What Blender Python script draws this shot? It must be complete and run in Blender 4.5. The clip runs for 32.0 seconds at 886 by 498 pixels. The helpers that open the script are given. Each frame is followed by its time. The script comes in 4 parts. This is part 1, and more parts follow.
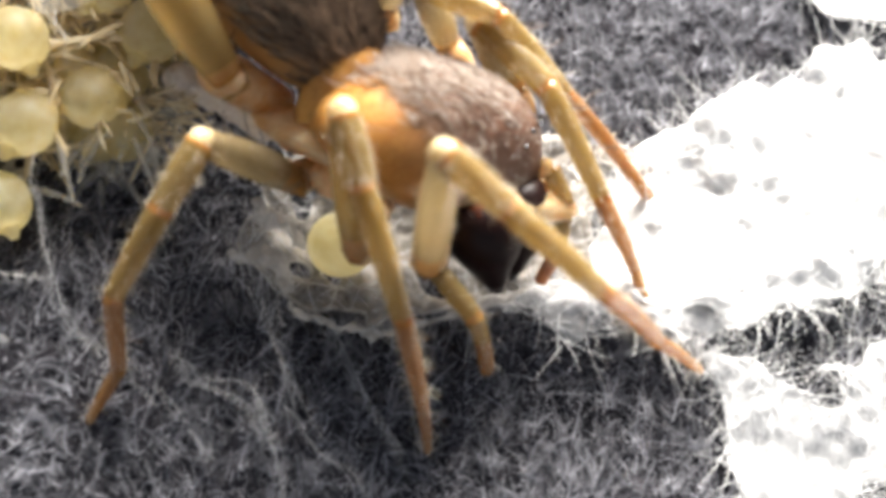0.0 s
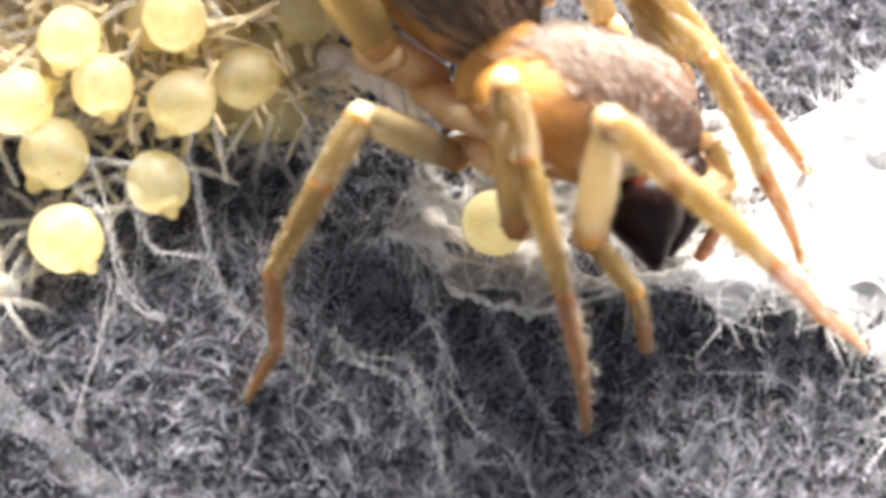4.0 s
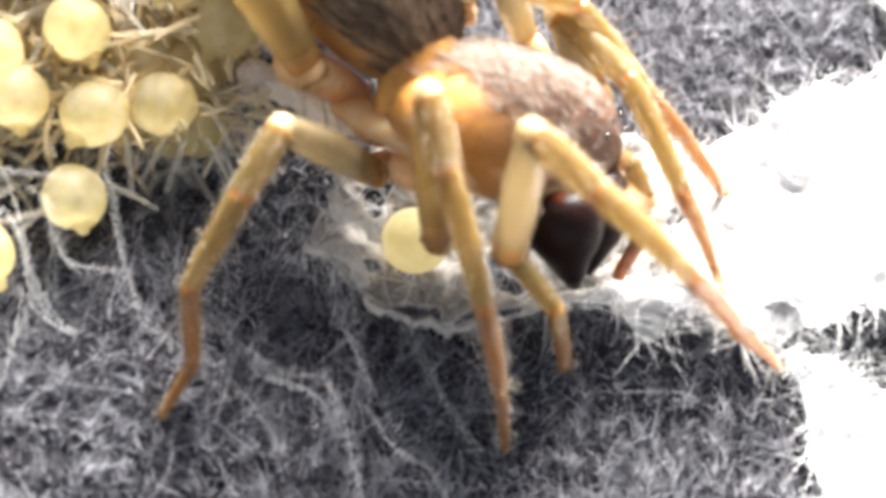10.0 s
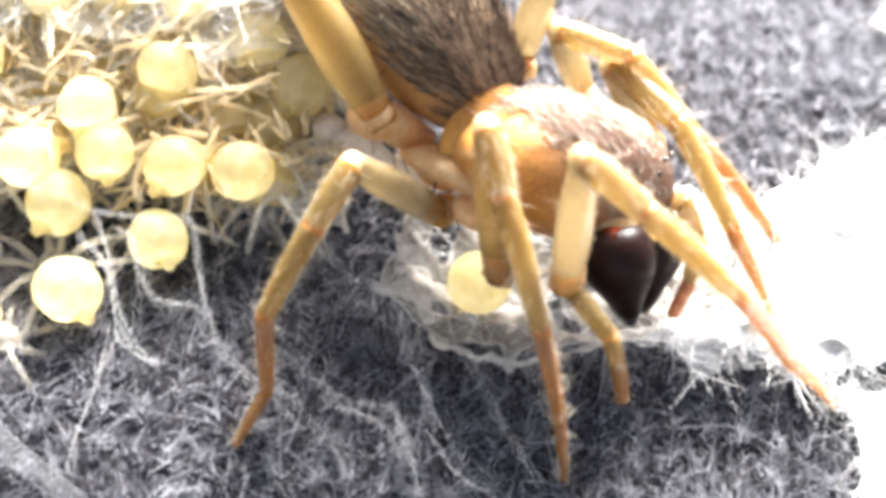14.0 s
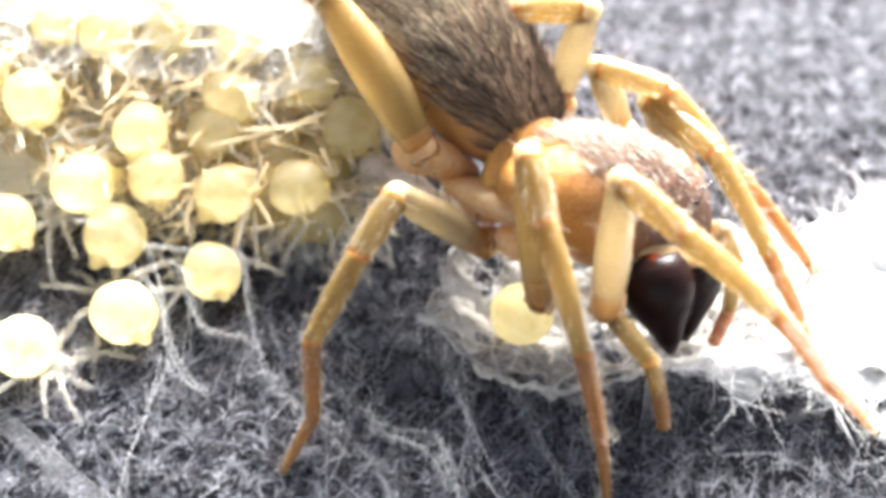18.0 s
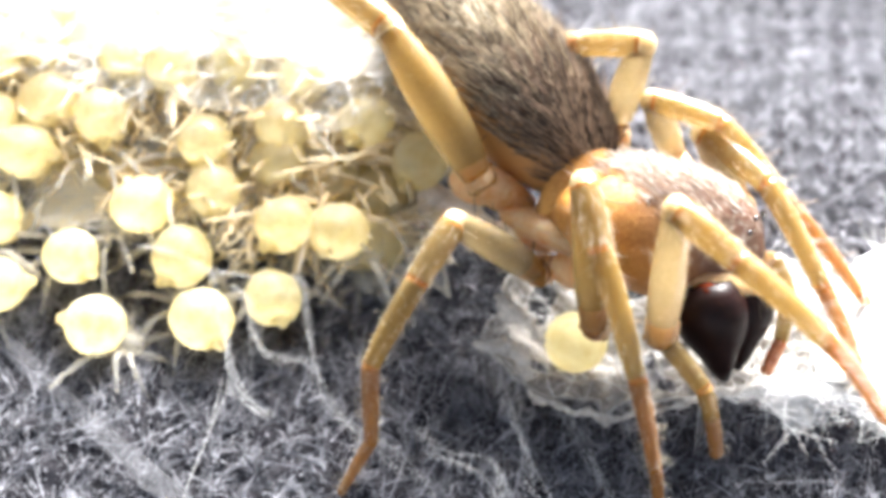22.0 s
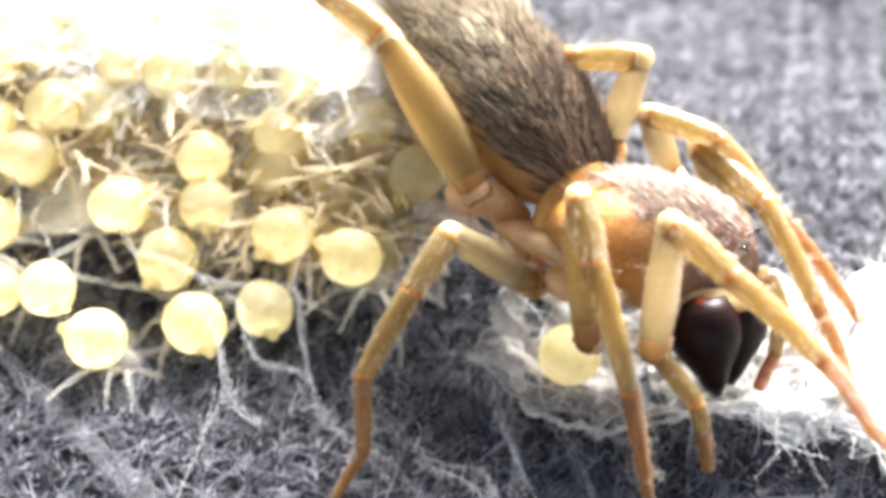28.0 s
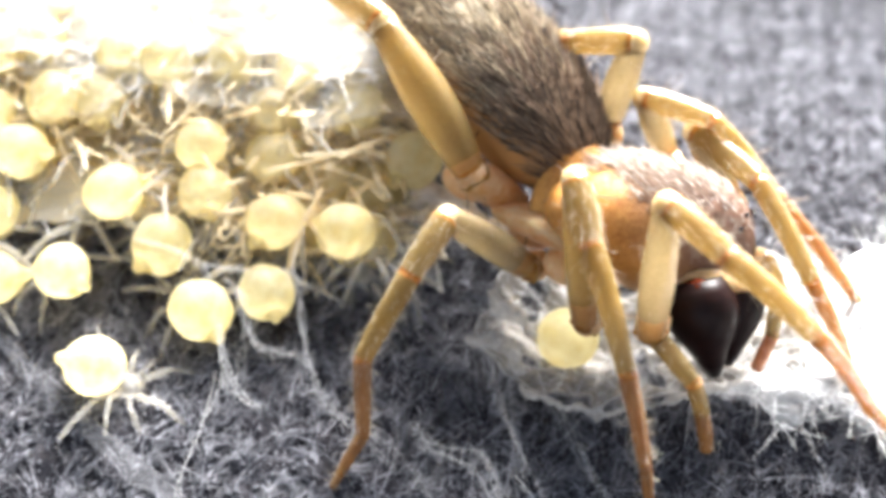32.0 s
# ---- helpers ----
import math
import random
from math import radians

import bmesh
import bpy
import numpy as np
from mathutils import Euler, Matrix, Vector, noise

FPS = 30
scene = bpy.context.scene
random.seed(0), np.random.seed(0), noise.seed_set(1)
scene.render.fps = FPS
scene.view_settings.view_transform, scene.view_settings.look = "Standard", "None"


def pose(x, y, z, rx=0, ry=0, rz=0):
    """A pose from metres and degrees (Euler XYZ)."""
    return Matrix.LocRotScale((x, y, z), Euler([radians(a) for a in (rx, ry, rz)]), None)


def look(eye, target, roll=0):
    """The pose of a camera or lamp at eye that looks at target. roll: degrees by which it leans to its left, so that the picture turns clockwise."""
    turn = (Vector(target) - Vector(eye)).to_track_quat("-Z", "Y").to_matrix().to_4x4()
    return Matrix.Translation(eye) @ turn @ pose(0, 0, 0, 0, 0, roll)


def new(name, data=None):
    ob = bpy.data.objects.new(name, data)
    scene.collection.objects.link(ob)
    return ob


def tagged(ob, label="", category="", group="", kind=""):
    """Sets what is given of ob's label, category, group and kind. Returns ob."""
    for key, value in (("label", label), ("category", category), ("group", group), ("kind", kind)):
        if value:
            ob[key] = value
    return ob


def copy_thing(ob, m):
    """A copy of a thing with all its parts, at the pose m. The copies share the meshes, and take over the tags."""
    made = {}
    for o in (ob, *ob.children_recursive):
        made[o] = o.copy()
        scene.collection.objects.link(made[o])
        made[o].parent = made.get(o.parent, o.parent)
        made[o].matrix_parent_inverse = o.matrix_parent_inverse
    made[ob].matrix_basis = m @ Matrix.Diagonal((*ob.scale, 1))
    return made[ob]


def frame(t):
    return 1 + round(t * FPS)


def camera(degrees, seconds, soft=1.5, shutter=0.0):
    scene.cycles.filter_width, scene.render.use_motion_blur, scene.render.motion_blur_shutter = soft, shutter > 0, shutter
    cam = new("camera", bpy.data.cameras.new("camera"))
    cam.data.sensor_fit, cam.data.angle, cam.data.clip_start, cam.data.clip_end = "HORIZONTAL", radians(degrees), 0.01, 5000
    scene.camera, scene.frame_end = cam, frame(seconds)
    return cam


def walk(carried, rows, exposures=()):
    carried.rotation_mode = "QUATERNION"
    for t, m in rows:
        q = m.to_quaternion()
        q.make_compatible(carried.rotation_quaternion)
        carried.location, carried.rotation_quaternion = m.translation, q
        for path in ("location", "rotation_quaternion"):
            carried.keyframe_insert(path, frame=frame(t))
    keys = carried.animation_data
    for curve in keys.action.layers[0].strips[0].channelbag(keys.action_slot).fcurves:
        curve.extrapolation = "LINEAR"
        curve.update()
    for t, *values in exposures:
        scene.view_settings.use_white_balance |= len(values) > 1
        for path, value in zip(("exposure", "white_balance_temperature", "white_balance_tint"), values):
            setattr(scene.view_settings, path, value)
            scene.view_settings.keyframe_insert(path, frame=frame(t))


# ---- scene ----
# All places below are in millimetres; MM turns them into metres.
MM = 0.001
cam = camera(32, 32.0, soft=4.4)
PATH = [
    (0, 0.504, -7.339, 18.089, 20.117, -5.847, -3.212),
    (0.5, 0.490, -7.444, 18.125, 20.412, -5.840, -3.104),
    (1, 0.653, -7.515, 18.160, 20.175, -4.773, -2.752),
    (1.5, 0.401, -7.667, 17.970, 20.258, -3.775, -2.511),
    (2, 0.026, -7.626, 17.862, 20.846, -3.153, -2.482),
    (2.5, -0.042, -7.641, 17.734, 20.970, -2.591, -2.257),
    (3, -0.038, -7.719, 17.645, 20.941, -2.162, -2.289),
    (3.5, -0.162, -7.752, 17.668, 21.009, -2.295, -2.296),
    (4, -0.170, -7.758, 17.664, 20.814, -2.160, -2.168),
    (4.5, 0.030, -7.821, 17.941, 20.917, -1.331, -1.483),
    (6.5, -0.214, -8.203, 17.685, 22.707, -1.969, -2.022),
    (7, -0.191, -8.350, 17.660, 22.414, -2.510, -2.128),
    (7.5, -0.200, -8.349, 17.717, 22.805, -3.143, -2.260),
    (8, -0.239, -8.248, 17.702, 23.151, -3.907, -2.514),
    (8.5, -0.410, -8.142, 17.474, 23.044, -4.774, -2.776),
    (9, -0.294, -8.209, 17.450, 23.143, -5.195, -2.934),
    (9.5, -0.319, -8.215, 17.432, 23.150, -5.557, -3.026),
    (10, -0.366, -8.249, 17.374, 23.143, -5.649, -3.006),
    (10.5, -0.190, -8.310, 17.452, 23.012, -5.166, -2.646),
    (11, -0.128, -8.396, 17.334, 23.120, -5.000, -2.591),
    (11.5, -0.464, -8.641, 17.572, 23.700, -4.886, -2.280),
    (12, -0.218, -9.088, 17.690, 25.464, -3.849, -1.826),
    (12.5, -0.191, -9.381, 17.613, 26.490, -3.377, -1.545),
    (13, -0.357, -9.654, 17.688, 27.457, -3.205, -1.302),
    (13.5, -0.295, -9.810, 17.645, 28.180, -2.950, -1.177),
    (14, -0.072, -10.365, 17.531, 29.701, -2.551, -1.469),
    (14.5, 0.300, -10.648, 17.392, 30.622, -1.830, -1.643),
    (15, 0.231, -10.804, 17.373, 31.264, -1.546, -1.599),
    (15.5, 0.270, -10.753, 17.603, 32.194, -1.391, -1.279),
    (17.5, 0.196, -11.527, 17.463, 33.879, -0.663, -0.506),
    (18, 0.015, -11.463, 17.413, 33.578, -0.814, -0.679),
    (18.5, 0.175, -11.514, 17.402, 33.542, -0.521, -0.227),
    (19, 0.107, -11.598, 17.340, 33.789, -0.425, -0.212),
    (19.5, 0.061, -11.579, 17.399, 33.750, -0.348, -0.173),
    (20, 0.000, -11.743, 17.410, 34.000, -0.000, 0.000),
    (20.5, -0.153, -11.912, 17.502, 34.574, 0.127, 0.170),
    (21, -0.226, -11.933, 17.521, 35.067, 0.295, 0.288),
    (21.5, -0.198, -11.920, 17.525, 35.060, 0.332, 0.484),
    (22, -0.185, -11.946, 17.589, 35.416, 0.226, 0.586),
    (22.5, -0.219, -11.924, 17.699, 35.646, 0.354, 0.826),
    (23, -0.402, -11.926, 17.704, 35.828, 0.036, 0.599),
    (23.5, -0.364, -11.944, 17.645, 35.708, 0.187, 0.784),
    (24, -0.310, -11.878, 17.678, 35.526, -0.174, 0.893),
    (24.5, -0.402, -11.902, 17.673, 35.589, -0.340, 0.795),
    (25, -0.236, -11.933, 17.666, 35.700, -0.038, 1.097),
    (25.5, -0.200, -12.031, 17.608, 36.001, -0.041, 1.117),
    (27.5, -0.110, -11.977, 17.636, 36.072, -0.337, 1.267),
    (28, -0.111, -11.931, 17.646, 35.718, -0.214, 1.221),
    (28.5, -0.101, -11.860, 17.545, 35.294, -0.034, 1.479),
    (29, -0.124, -11.835, 17.517, 34.744, 0.179, 1.447),
    (29.5, -0.104, -11.795, 17.524, 34.537, 0.257, 1.383),
    (30, -0.095, -11.842, 17.526, 34.433, 0.223, 1.418),
    (30.5, -0.184, -11.703, 17.476, 33.982, -0.013, 1.243),
    (31, -0.166, -11.754, 17.551, 34.163, -0.358, 0.938),
    (31.5, -0.150, -11.848, 17.513, 34.719, -0.308, 0.751),
    (32, -0.042, -12.164, 17.589, 35.721, 0.137, 0.896),
]
EXPOSURES = [(0, 1.62, 6550, 10), (4, 2.22, 6550, 11), (9, 2.2, 6500, 11), (13, 2.64, 6400, 11), (15, 2.7, 6350, 10), (18, 2.6, 6250, 10), (25, 2.52, 6200, 10), (29, 2.4, 6200, 10), (32, 2.4, 6200, 10)]
cam.data.dof.use_dof, cam.data.dof.focus_distance, cam.data.dof.aperture_fstop = True, 20.7 * MM, 100
walk(cam, [(t, pose(x * MM, y * MM, z * MM, rx, ry, rz)) for t, x, y, z, rx, ry, rz in PATH], EXPOSURES)

# ---- light ----
SUN_ELEVATION, SUN_AZIMUTH = 30, 13  # degrees; azimuth from +y towards +x
world = bpy.data.worlds.new("sky")
scene.world = world
world.use_nodes = True
sky = world.node_tree.nodes.new("ShaderNodeTexSky")
sky.sky_type, sky.sun_disc = "NISHITA", False
sky.sun_elevation, sky.sun_rotation = radians(SUN_ELEVATION), radians(SUN_AZIMUTH)
haze = world.node_tree.nodes.new("ShaderNodeHueSaturation")  # a hazy sky, paler than the clear one
haze.inputs["Saturation"].default_value = 0.4
world.node_tree.links.new(sky.outputs[0], haze.inputs["Color"])
world.node_tree.links.new(haze.outputs[0], world.node_tree.nodes["Background"].inputs[0])
world.node_tree.nodes["Background"].inputs[1].default_value = 0.05
sun = new("sun", bpy.data.lights.new("sun", "SUN"))
sun.data.energy, sun.data.angle, sun.data.color = 9.4, radians(34), (1.0, 0.96, 0.9)
far = Vector((math.sin(radians(SUN_AZIMUTH)) * math.cos(radians(SUN_ELEVATION)),
              math.cos(radians(SUN_AZIMUTH)) * math.cos(radians(SUN_ELEVATION)), math.sin(radians(SUN_ELEVATION))))
sun.matrix_world = look(far * 0.2, (0, 0, 0))


# ---- materials ----
def material(name, low, high, size=0.3, rough=0.6, bump=0.0, fine=0.0, sss=0.0, glow_through=0.0, island=0.0, coat=0.0,
             clear=0.0, spec=0.5, other=None, depth=0.35, glass=0.0, inner=None):
    """A surface whose colour wanders between low and high. size, fine: of the patches and the grain, in mm.
    island: share of the colour that differs from strand to strand. glow_through: share of light let through, tinted by inner. clear: share seen through."""
    m = bpy.data.materials.new(name)
    m.use_nodes = True
    n, l = m.node_tree.nodes, m.node_tree.links
    b = n["Principled BSDF"]
    out = n["Material Output"]
    co = n.new("ShaderNodeTexCoord")
    big = n.new("ShaderNodeTexNoise")
    big.inputs["Scale"].default_value, big.inputs["Detail"].default_value = 1000 / size, 3
    l.new(co.outputs["Object"], big.inputs["Vector"])
    ramp = n.new("ShaderNodeValToRGB")
    ramp.color_ramp.elements[0].position, ramp.color_ramp.elements[1].position = 0.3, 0.7
    ramp.color_ramp.elements[0].color, ramp.color_ramp.elements[1].color = (*low, 1), (*high, 1)
    value = big.outputs["Fac"]
    grain = None
    if fine:
        grain = n.new("ShaderNodeTexNoise")
        grain.inputs["Scale"].default_value, grain.inputs["Detail"].default_value = 1000 / fine, 4
        l.new(co.outputs["Object"], grain.inputs["Vector"])
        mix = n.new("ShaderNodeMath")
        mix.operation = "MULTIPLY_ADD"
        mix.inputs[1].default_value = 0.5
        half = n.new("ShaderNodeMath")
        half.operation = "MULTIPLY"
        half.inputs[1].default_value = 0.5
        l.new(big.outputs["Fac"], half.inputs[0])
        l.new(grain.outputs["Fac"], mix.inputs[0])
        l.new(half.outputs[0], mix.inputs[2])
        value = mix.outputs[0]
    if island:
        geo = n.new("ShaderNodeNewGeometry")
        blend = n.new("ShaderNodeMix")
        blend.inputs[0].default_value = island
        l.new(value, blend.inputs[2])
        l.new(geo.outputs["Random Per Island"], blend.inputs[3])
        value = blend.outputs[0]
        ramp.color_ramp.elements[0].position, ramp.color_ramp.elements[1].position = 0.15, 0.9
    l.new(value, ramp.inputs[0])
    colour = ramp.outputs[0]
    if other:  # a second colour past a soft, uneven border: its tone, the way across the border, and where it begins and ends in mm
        tone, way, start, end = other
        dot = n.new("ShaderNodeVectorMath")
        dot.operation = "DOT_PRODUCT"
        dot.inputs[1].default_value = way
        l.new(co.outputs["Object"], dot.inputs[0])
        place = n.new("ShaderNodeMapRange")
        place.interpolation_type = "SMOOTHSTEP"
        place.inputs[1].default_value, place.inputs[2].default_value = start * MM, end * MM
        rag = n.new("ShaderNodeMath")
        rag.operation = "MULTIPLY_ADD"
        rag.inputs[1].default_value = 0.5 * (end - start) * MM
        l.new(big.outputs["Fac"], rag.inputs[0])
        l.new(dot.outputs["Value"], rag.inputs[2])
        l.new(rag.outputs[0], place.inputs[0])
        two = n.new("ShaderNodeMix")
        two.data_type = "RGBA"
        two.inputs[7].default_value = (*tone, 1)
        l.new(place.outputs[0], two.inputs[0])
        l.new(colour, two.inputs[6])
        colour = two.outputs[2]
    l.new(colour, b.inputs["Base Color"])
    b.inputs["Roughness"].default_value = rough
    b.inputs["Coat Weight"].default_value = coat
    b.inputs["Specular IOR Level"].default_value = spec
    if sss:
        b.inputs["Subsurface Weight"].default_value = sss
        b.inputs["Subsurface Radius"].default_value = (1.0, 0.95, 0.7)
        b.inputs["Subsurface Scale"].default_value = depth * MM
    if glass:
        b.inputs["Transmission Weight"].default_value, b.inputs["IOR"].default_value = glass, 1.3
    if bump:
        bn = n.new("ShaderNodeBump")
        bn.inputs["Strength"].default_value, bn.inputs["Distance"].default_value = 0.7, bump * MM
        l.new((grain or big).outputs["Fac"], bn.inputs["Height"])
        l.new(bn.outputs[0], b.inputs["Normal"])
    last = b.outputs[0]
    if glow_through:
        tr = n.new("ShaderNodeBsdfTranslucent")
        if inner:
            tr.inputs[0].default_value = (*inner, 1)
        else:
            l.new(colour, tr.inputs[0])
        ms = n.new("ShaderNodeMixShader")
        ms.inputs[0].default_value = glow_through
        l.new(last, ms.inputs[1])
        l.new(tr.outputs[0], ms.inputs[2])
        last = ms.outputs[0]
    if clear:
        tp = n.new("ShaderNodeBsdfTransparent")
        ms = n.new("ShaderNodeMixShader")
        ms.inputs[0].default_value = clear
        l.new(last, ms.inputs[1])
        l.new(tp.outputs[0], ms.inputs[2])
        last = ms.outputs[0]
    l.new(last, out.inputs[0])
    return m


FABRIC = material("fabric", (0.014, 0.012, 0.015), (0.06, 0.058, 0.066), 0.3, 0.95, 0.03, 0.06, spec=0.1)
FIBRE = material("fibre", (0.016, 0.014, 0.018), (0.58, 0.58, 0.635), 0.3, 0.8, glow_through=0.4, island=0.6, spec=0.2)
SILK = material("silk", (0.75, 0.74, 0.73), (0.9, 0.9, 0.9), 0.25, 0.7, 0.02, 0.05, glow_through=0.4, spec=0.3)
NEST = material("nest_silk", (0.8, 0.79, 0.77), (0.94, 0.93, 0.91), 0.25, 0.7, 0.02, 0.05, glow_through=0.6, clear=0.58, spec=0.3)
GAUZE = material("nest_gauze", (0.82, 0.78, 0.7), (0.94, 0.92, 0.86), 0.5, 0.7, 0.02, 0.05, glow_through=0.6, clear=0.9, spec=0.1)
VEIL = material("silk_veil", (0.7, 0.7, 0.7), (0.9, 0.9, 0.9), 0.25, 0.7, 0.02, 0.05, glow_through=0.4, clear=0.45, spec=0.3)
FILM = material("silk_film", (0.65, 0.65, 0.66), (0.9, 0.9, 0.9), 0.2, 0.6, 0.03, 0.06, glow_through=0.4, clear=0.68, spec=0.3)
OLD_SILK = material("old_silk", (0.5, 0.46, 0.41), (0.86, 0.84, 0.8), 0.16, 0.7, 0.09, 0.08, glow_through=0.4, clear=0.3, spec=0.3)
# See-through brownish silk, its tone lowered further to stand for shade under the spider.
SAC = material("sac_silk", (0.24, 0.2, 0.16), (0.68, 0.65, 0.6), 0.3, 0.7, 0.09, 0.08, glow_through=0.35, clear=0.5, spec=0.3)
WEB = material("webbing", (0.88, 0.76, 0.5), (0.97, 0.91, 0.76), 0.3, 0.6, 0.02, 0.06, glow_through=0.55, clear=0.08, spec=0.2)
THREAD = material("thread", (0.75, 0.75, 0.75), (0.95, 0.95, 0.95), 0.4, 0.3, glow_through=0.35, clear=0.25)
STRAND = material("grey_strand", (0.1, 0.1, 0.11), (0.3, 0.3, 0.32), 0.25, 0.5, 0.03, 0.08, glow_through=0.4, clear=0.68)
FEMUR = material("femur_cuticle", (0.18, 0.135, 0.068), (0.41, 0.335, 0.21), 0.6, 0.25, 0.006, 0.05, sss=1.0, glow_through=0.44, depth=0.6, glass=0.35, inner=(0.42, 0.32, 0.16), clear=0.16)
LEG = material("leg_cuticle", (0.14, 0.09, 0.028), (0.33, 0.24, 0.1), 0.55, 0.25, 0.006, 0.05, sss=1.0, glow_through=0.42, depth=0.7, glass=0.35, inner=(0.4, 0.26, 0.075), clear=0.16)
LEG_BASE = material("leg_base_cuticle", (0.27, 0.135, 0.042), (0.4, 0.24, 0.095), 0.2, 0.3, 0.006, 0.05, sss=1.0, glow_through=0.42, depth=0.5, glass=0.3, inner=(0.45, 0.24, 0.07), clear=0.12)
LEG_TIP = material("leg_tip_cuticle", (0.2, 0.09, 0.03), (0.36, 0.2, 0.075), 0.3, 0.3, 0.006, 0.05, sss=0.8, glow_through=0.35, depth=0.4, glass=0.35, inner=(0.45, 0.22, 0.06), clear=0.05)
JOINT = material("joint_membrane", (0.28, 0.095, 0.018), (0.52, 0.27, 0.07), 0.12, 0.25, sss=0.8, glow_through=0.3, glass=0.3)
KNEE = material("knee_cap", (0.5, 0.37, 0.17), (0.76, 0.66, 0.46), 0.15, 0.2, sss=0.8, glow_through=0.3, glass=0.3)
COXA = material("coxa_cuticle", (0.74, 0.39, 0.13), (0.95, 0.76, 0.48), 0.22, 0.28, 0.03, 0.09, sss=0.8, glow_through=0.5, glass=0.1)
RUST = material("rust_cuticle", (0.3, 0.08, 0.02), (0.5, 0.18, 0.05), 0.2, 0.35, sss=0.3, coat=0.2)
CARAPACE = material("carapace_cuticle", (0.26, 0.1, 0.016), (0.56, 0.28, 0.07), 0.4, 0.5, 0.02, 0.06, sss=0.6, spec=0.25,
                    other=((0.12, 0.055, 0.03), (0.81, 0.13, 0.3), 0.75, 1.9))
ABDOMEN = material("abdomen_skin", (0.022, 0.012, 0.01), (0.06, 0.035, 0.026), 0.5, 0.6, 0.01, 0.08, sss=0.3, other=((0.34, 0.16, 0.045), (-0.62, -0.42, -0.66), -1.95, -1.3))
HAIR = material("abdomen_hair", (0.014, 0.008, 0.007), (0.28, 0.19, 0.125), 0.3, 0.45, island=0.75, spec=0.2)
GOLD_HAIR = material("golden_hair", (0.025, 0.014, 0.011), (0.62, 0.5, 0.33), 0.3, 0.45, island=0.75, spec=0.2)
WHITE_HAIR = material("white_hair", (0.34, 0.22, 0.14), (0.94, 0.9, 0.84), 0.4, 0.5, island=0.8, spec=0.2, glow_through=0.2)
BROWN_HAIR = material("brown_hair", (0.05, 0.024, 0.016), (0.42, 0.3, 0.23), 0.3, 0.5, island=0.7, spec=0.2)
PALE_HAIR = material("pale_hair", (0.6, 0.5, 0.35), (0.85, 0.78, 0.62), 0.4, 0.45, island=0.6)
FANG = material("chelicera_cuticle", (0.004, 0.002, 0.002), (0.014, 0.004, 0.003), 0.5, 0.4, 0.006, 0.08, spec=0.12)
RED = material("red_cuticle", (0.03, 0.007, 0.003), (0.1, 0.018, 0.006), 0.2, 0.8, spec=0.0)
SKIN = material("shed_skin", (0.62, 0.5, 0.38), (0.9, 0.85, 0.77), 0.15, 0.5, 0.05, 0.07, sss=0.4, glow_through=0.4)
EYE = material("eye", (0.01, 0.01, 0.012), (0.02, 0.02, 0.025), 0.3, 0.05, coat=1.0)
SPINE = material("spine", (0.04, 0.02, 0.01), (0.1, 0.05, 0.02), 0.2, 0.4)
EGG = material("young_abdomen", (0.79, 0.67, 0.34), (0.94, 0.89, 0.64), 0.25, 0.38, 0.02, 0.12, sss=1.0, glow_through=0.8, depth=1.6, spec=0.3, clear=0.2)
YOUNG = material("young_skin", (0.74, 0.7, 0.62), (0.95, 0.92, 0.86), 0.2, 0.15, sss=0.3, glow_through=0.45, clear=0.72, glass=0.2, inner=(0.9, 0.84, 0.7))
SHED = material("glassy_skin", (0.76, 0.62, 0.38), (0.95, 0.88, 0.7), 0.3, 0.25, glow_through=0.6, clear=0.45, island=0.4)


# ---- mesh helpers ----
def link_mesh(name, verts, faces, mats, parent=None, label="", picks=None, smooth=True):
    """One mesh object from places in mm."""
    me = bpy.data.meshes.new(name)
    me.from_pydata(np.asarray(verts, float) * MM, [], faces)
    for m in mats:
        me.materials.append(m)
    if smooth:
        me.polygons.foreach_set("use_smooth", [True] * len(me.polygons))
    if picks is not None:
        me.polygons.foreach_set("material_index", picks)
    me.update()
    ob = new(name, me)
    if parent:
        ob.parent = parent
    if label:
        ob["label"] = label
    return ob


def base(name, x, y, z, label, category, group="", heading=0.0):
    """The Empty at the foot of a thing."""
    e = new(name)
    e.empty_display_size = MM
    e.matrix_world = pose(x * MM, y * MM, z * MM, 0, 0, heading)
    return tagged(e, label, category, group)


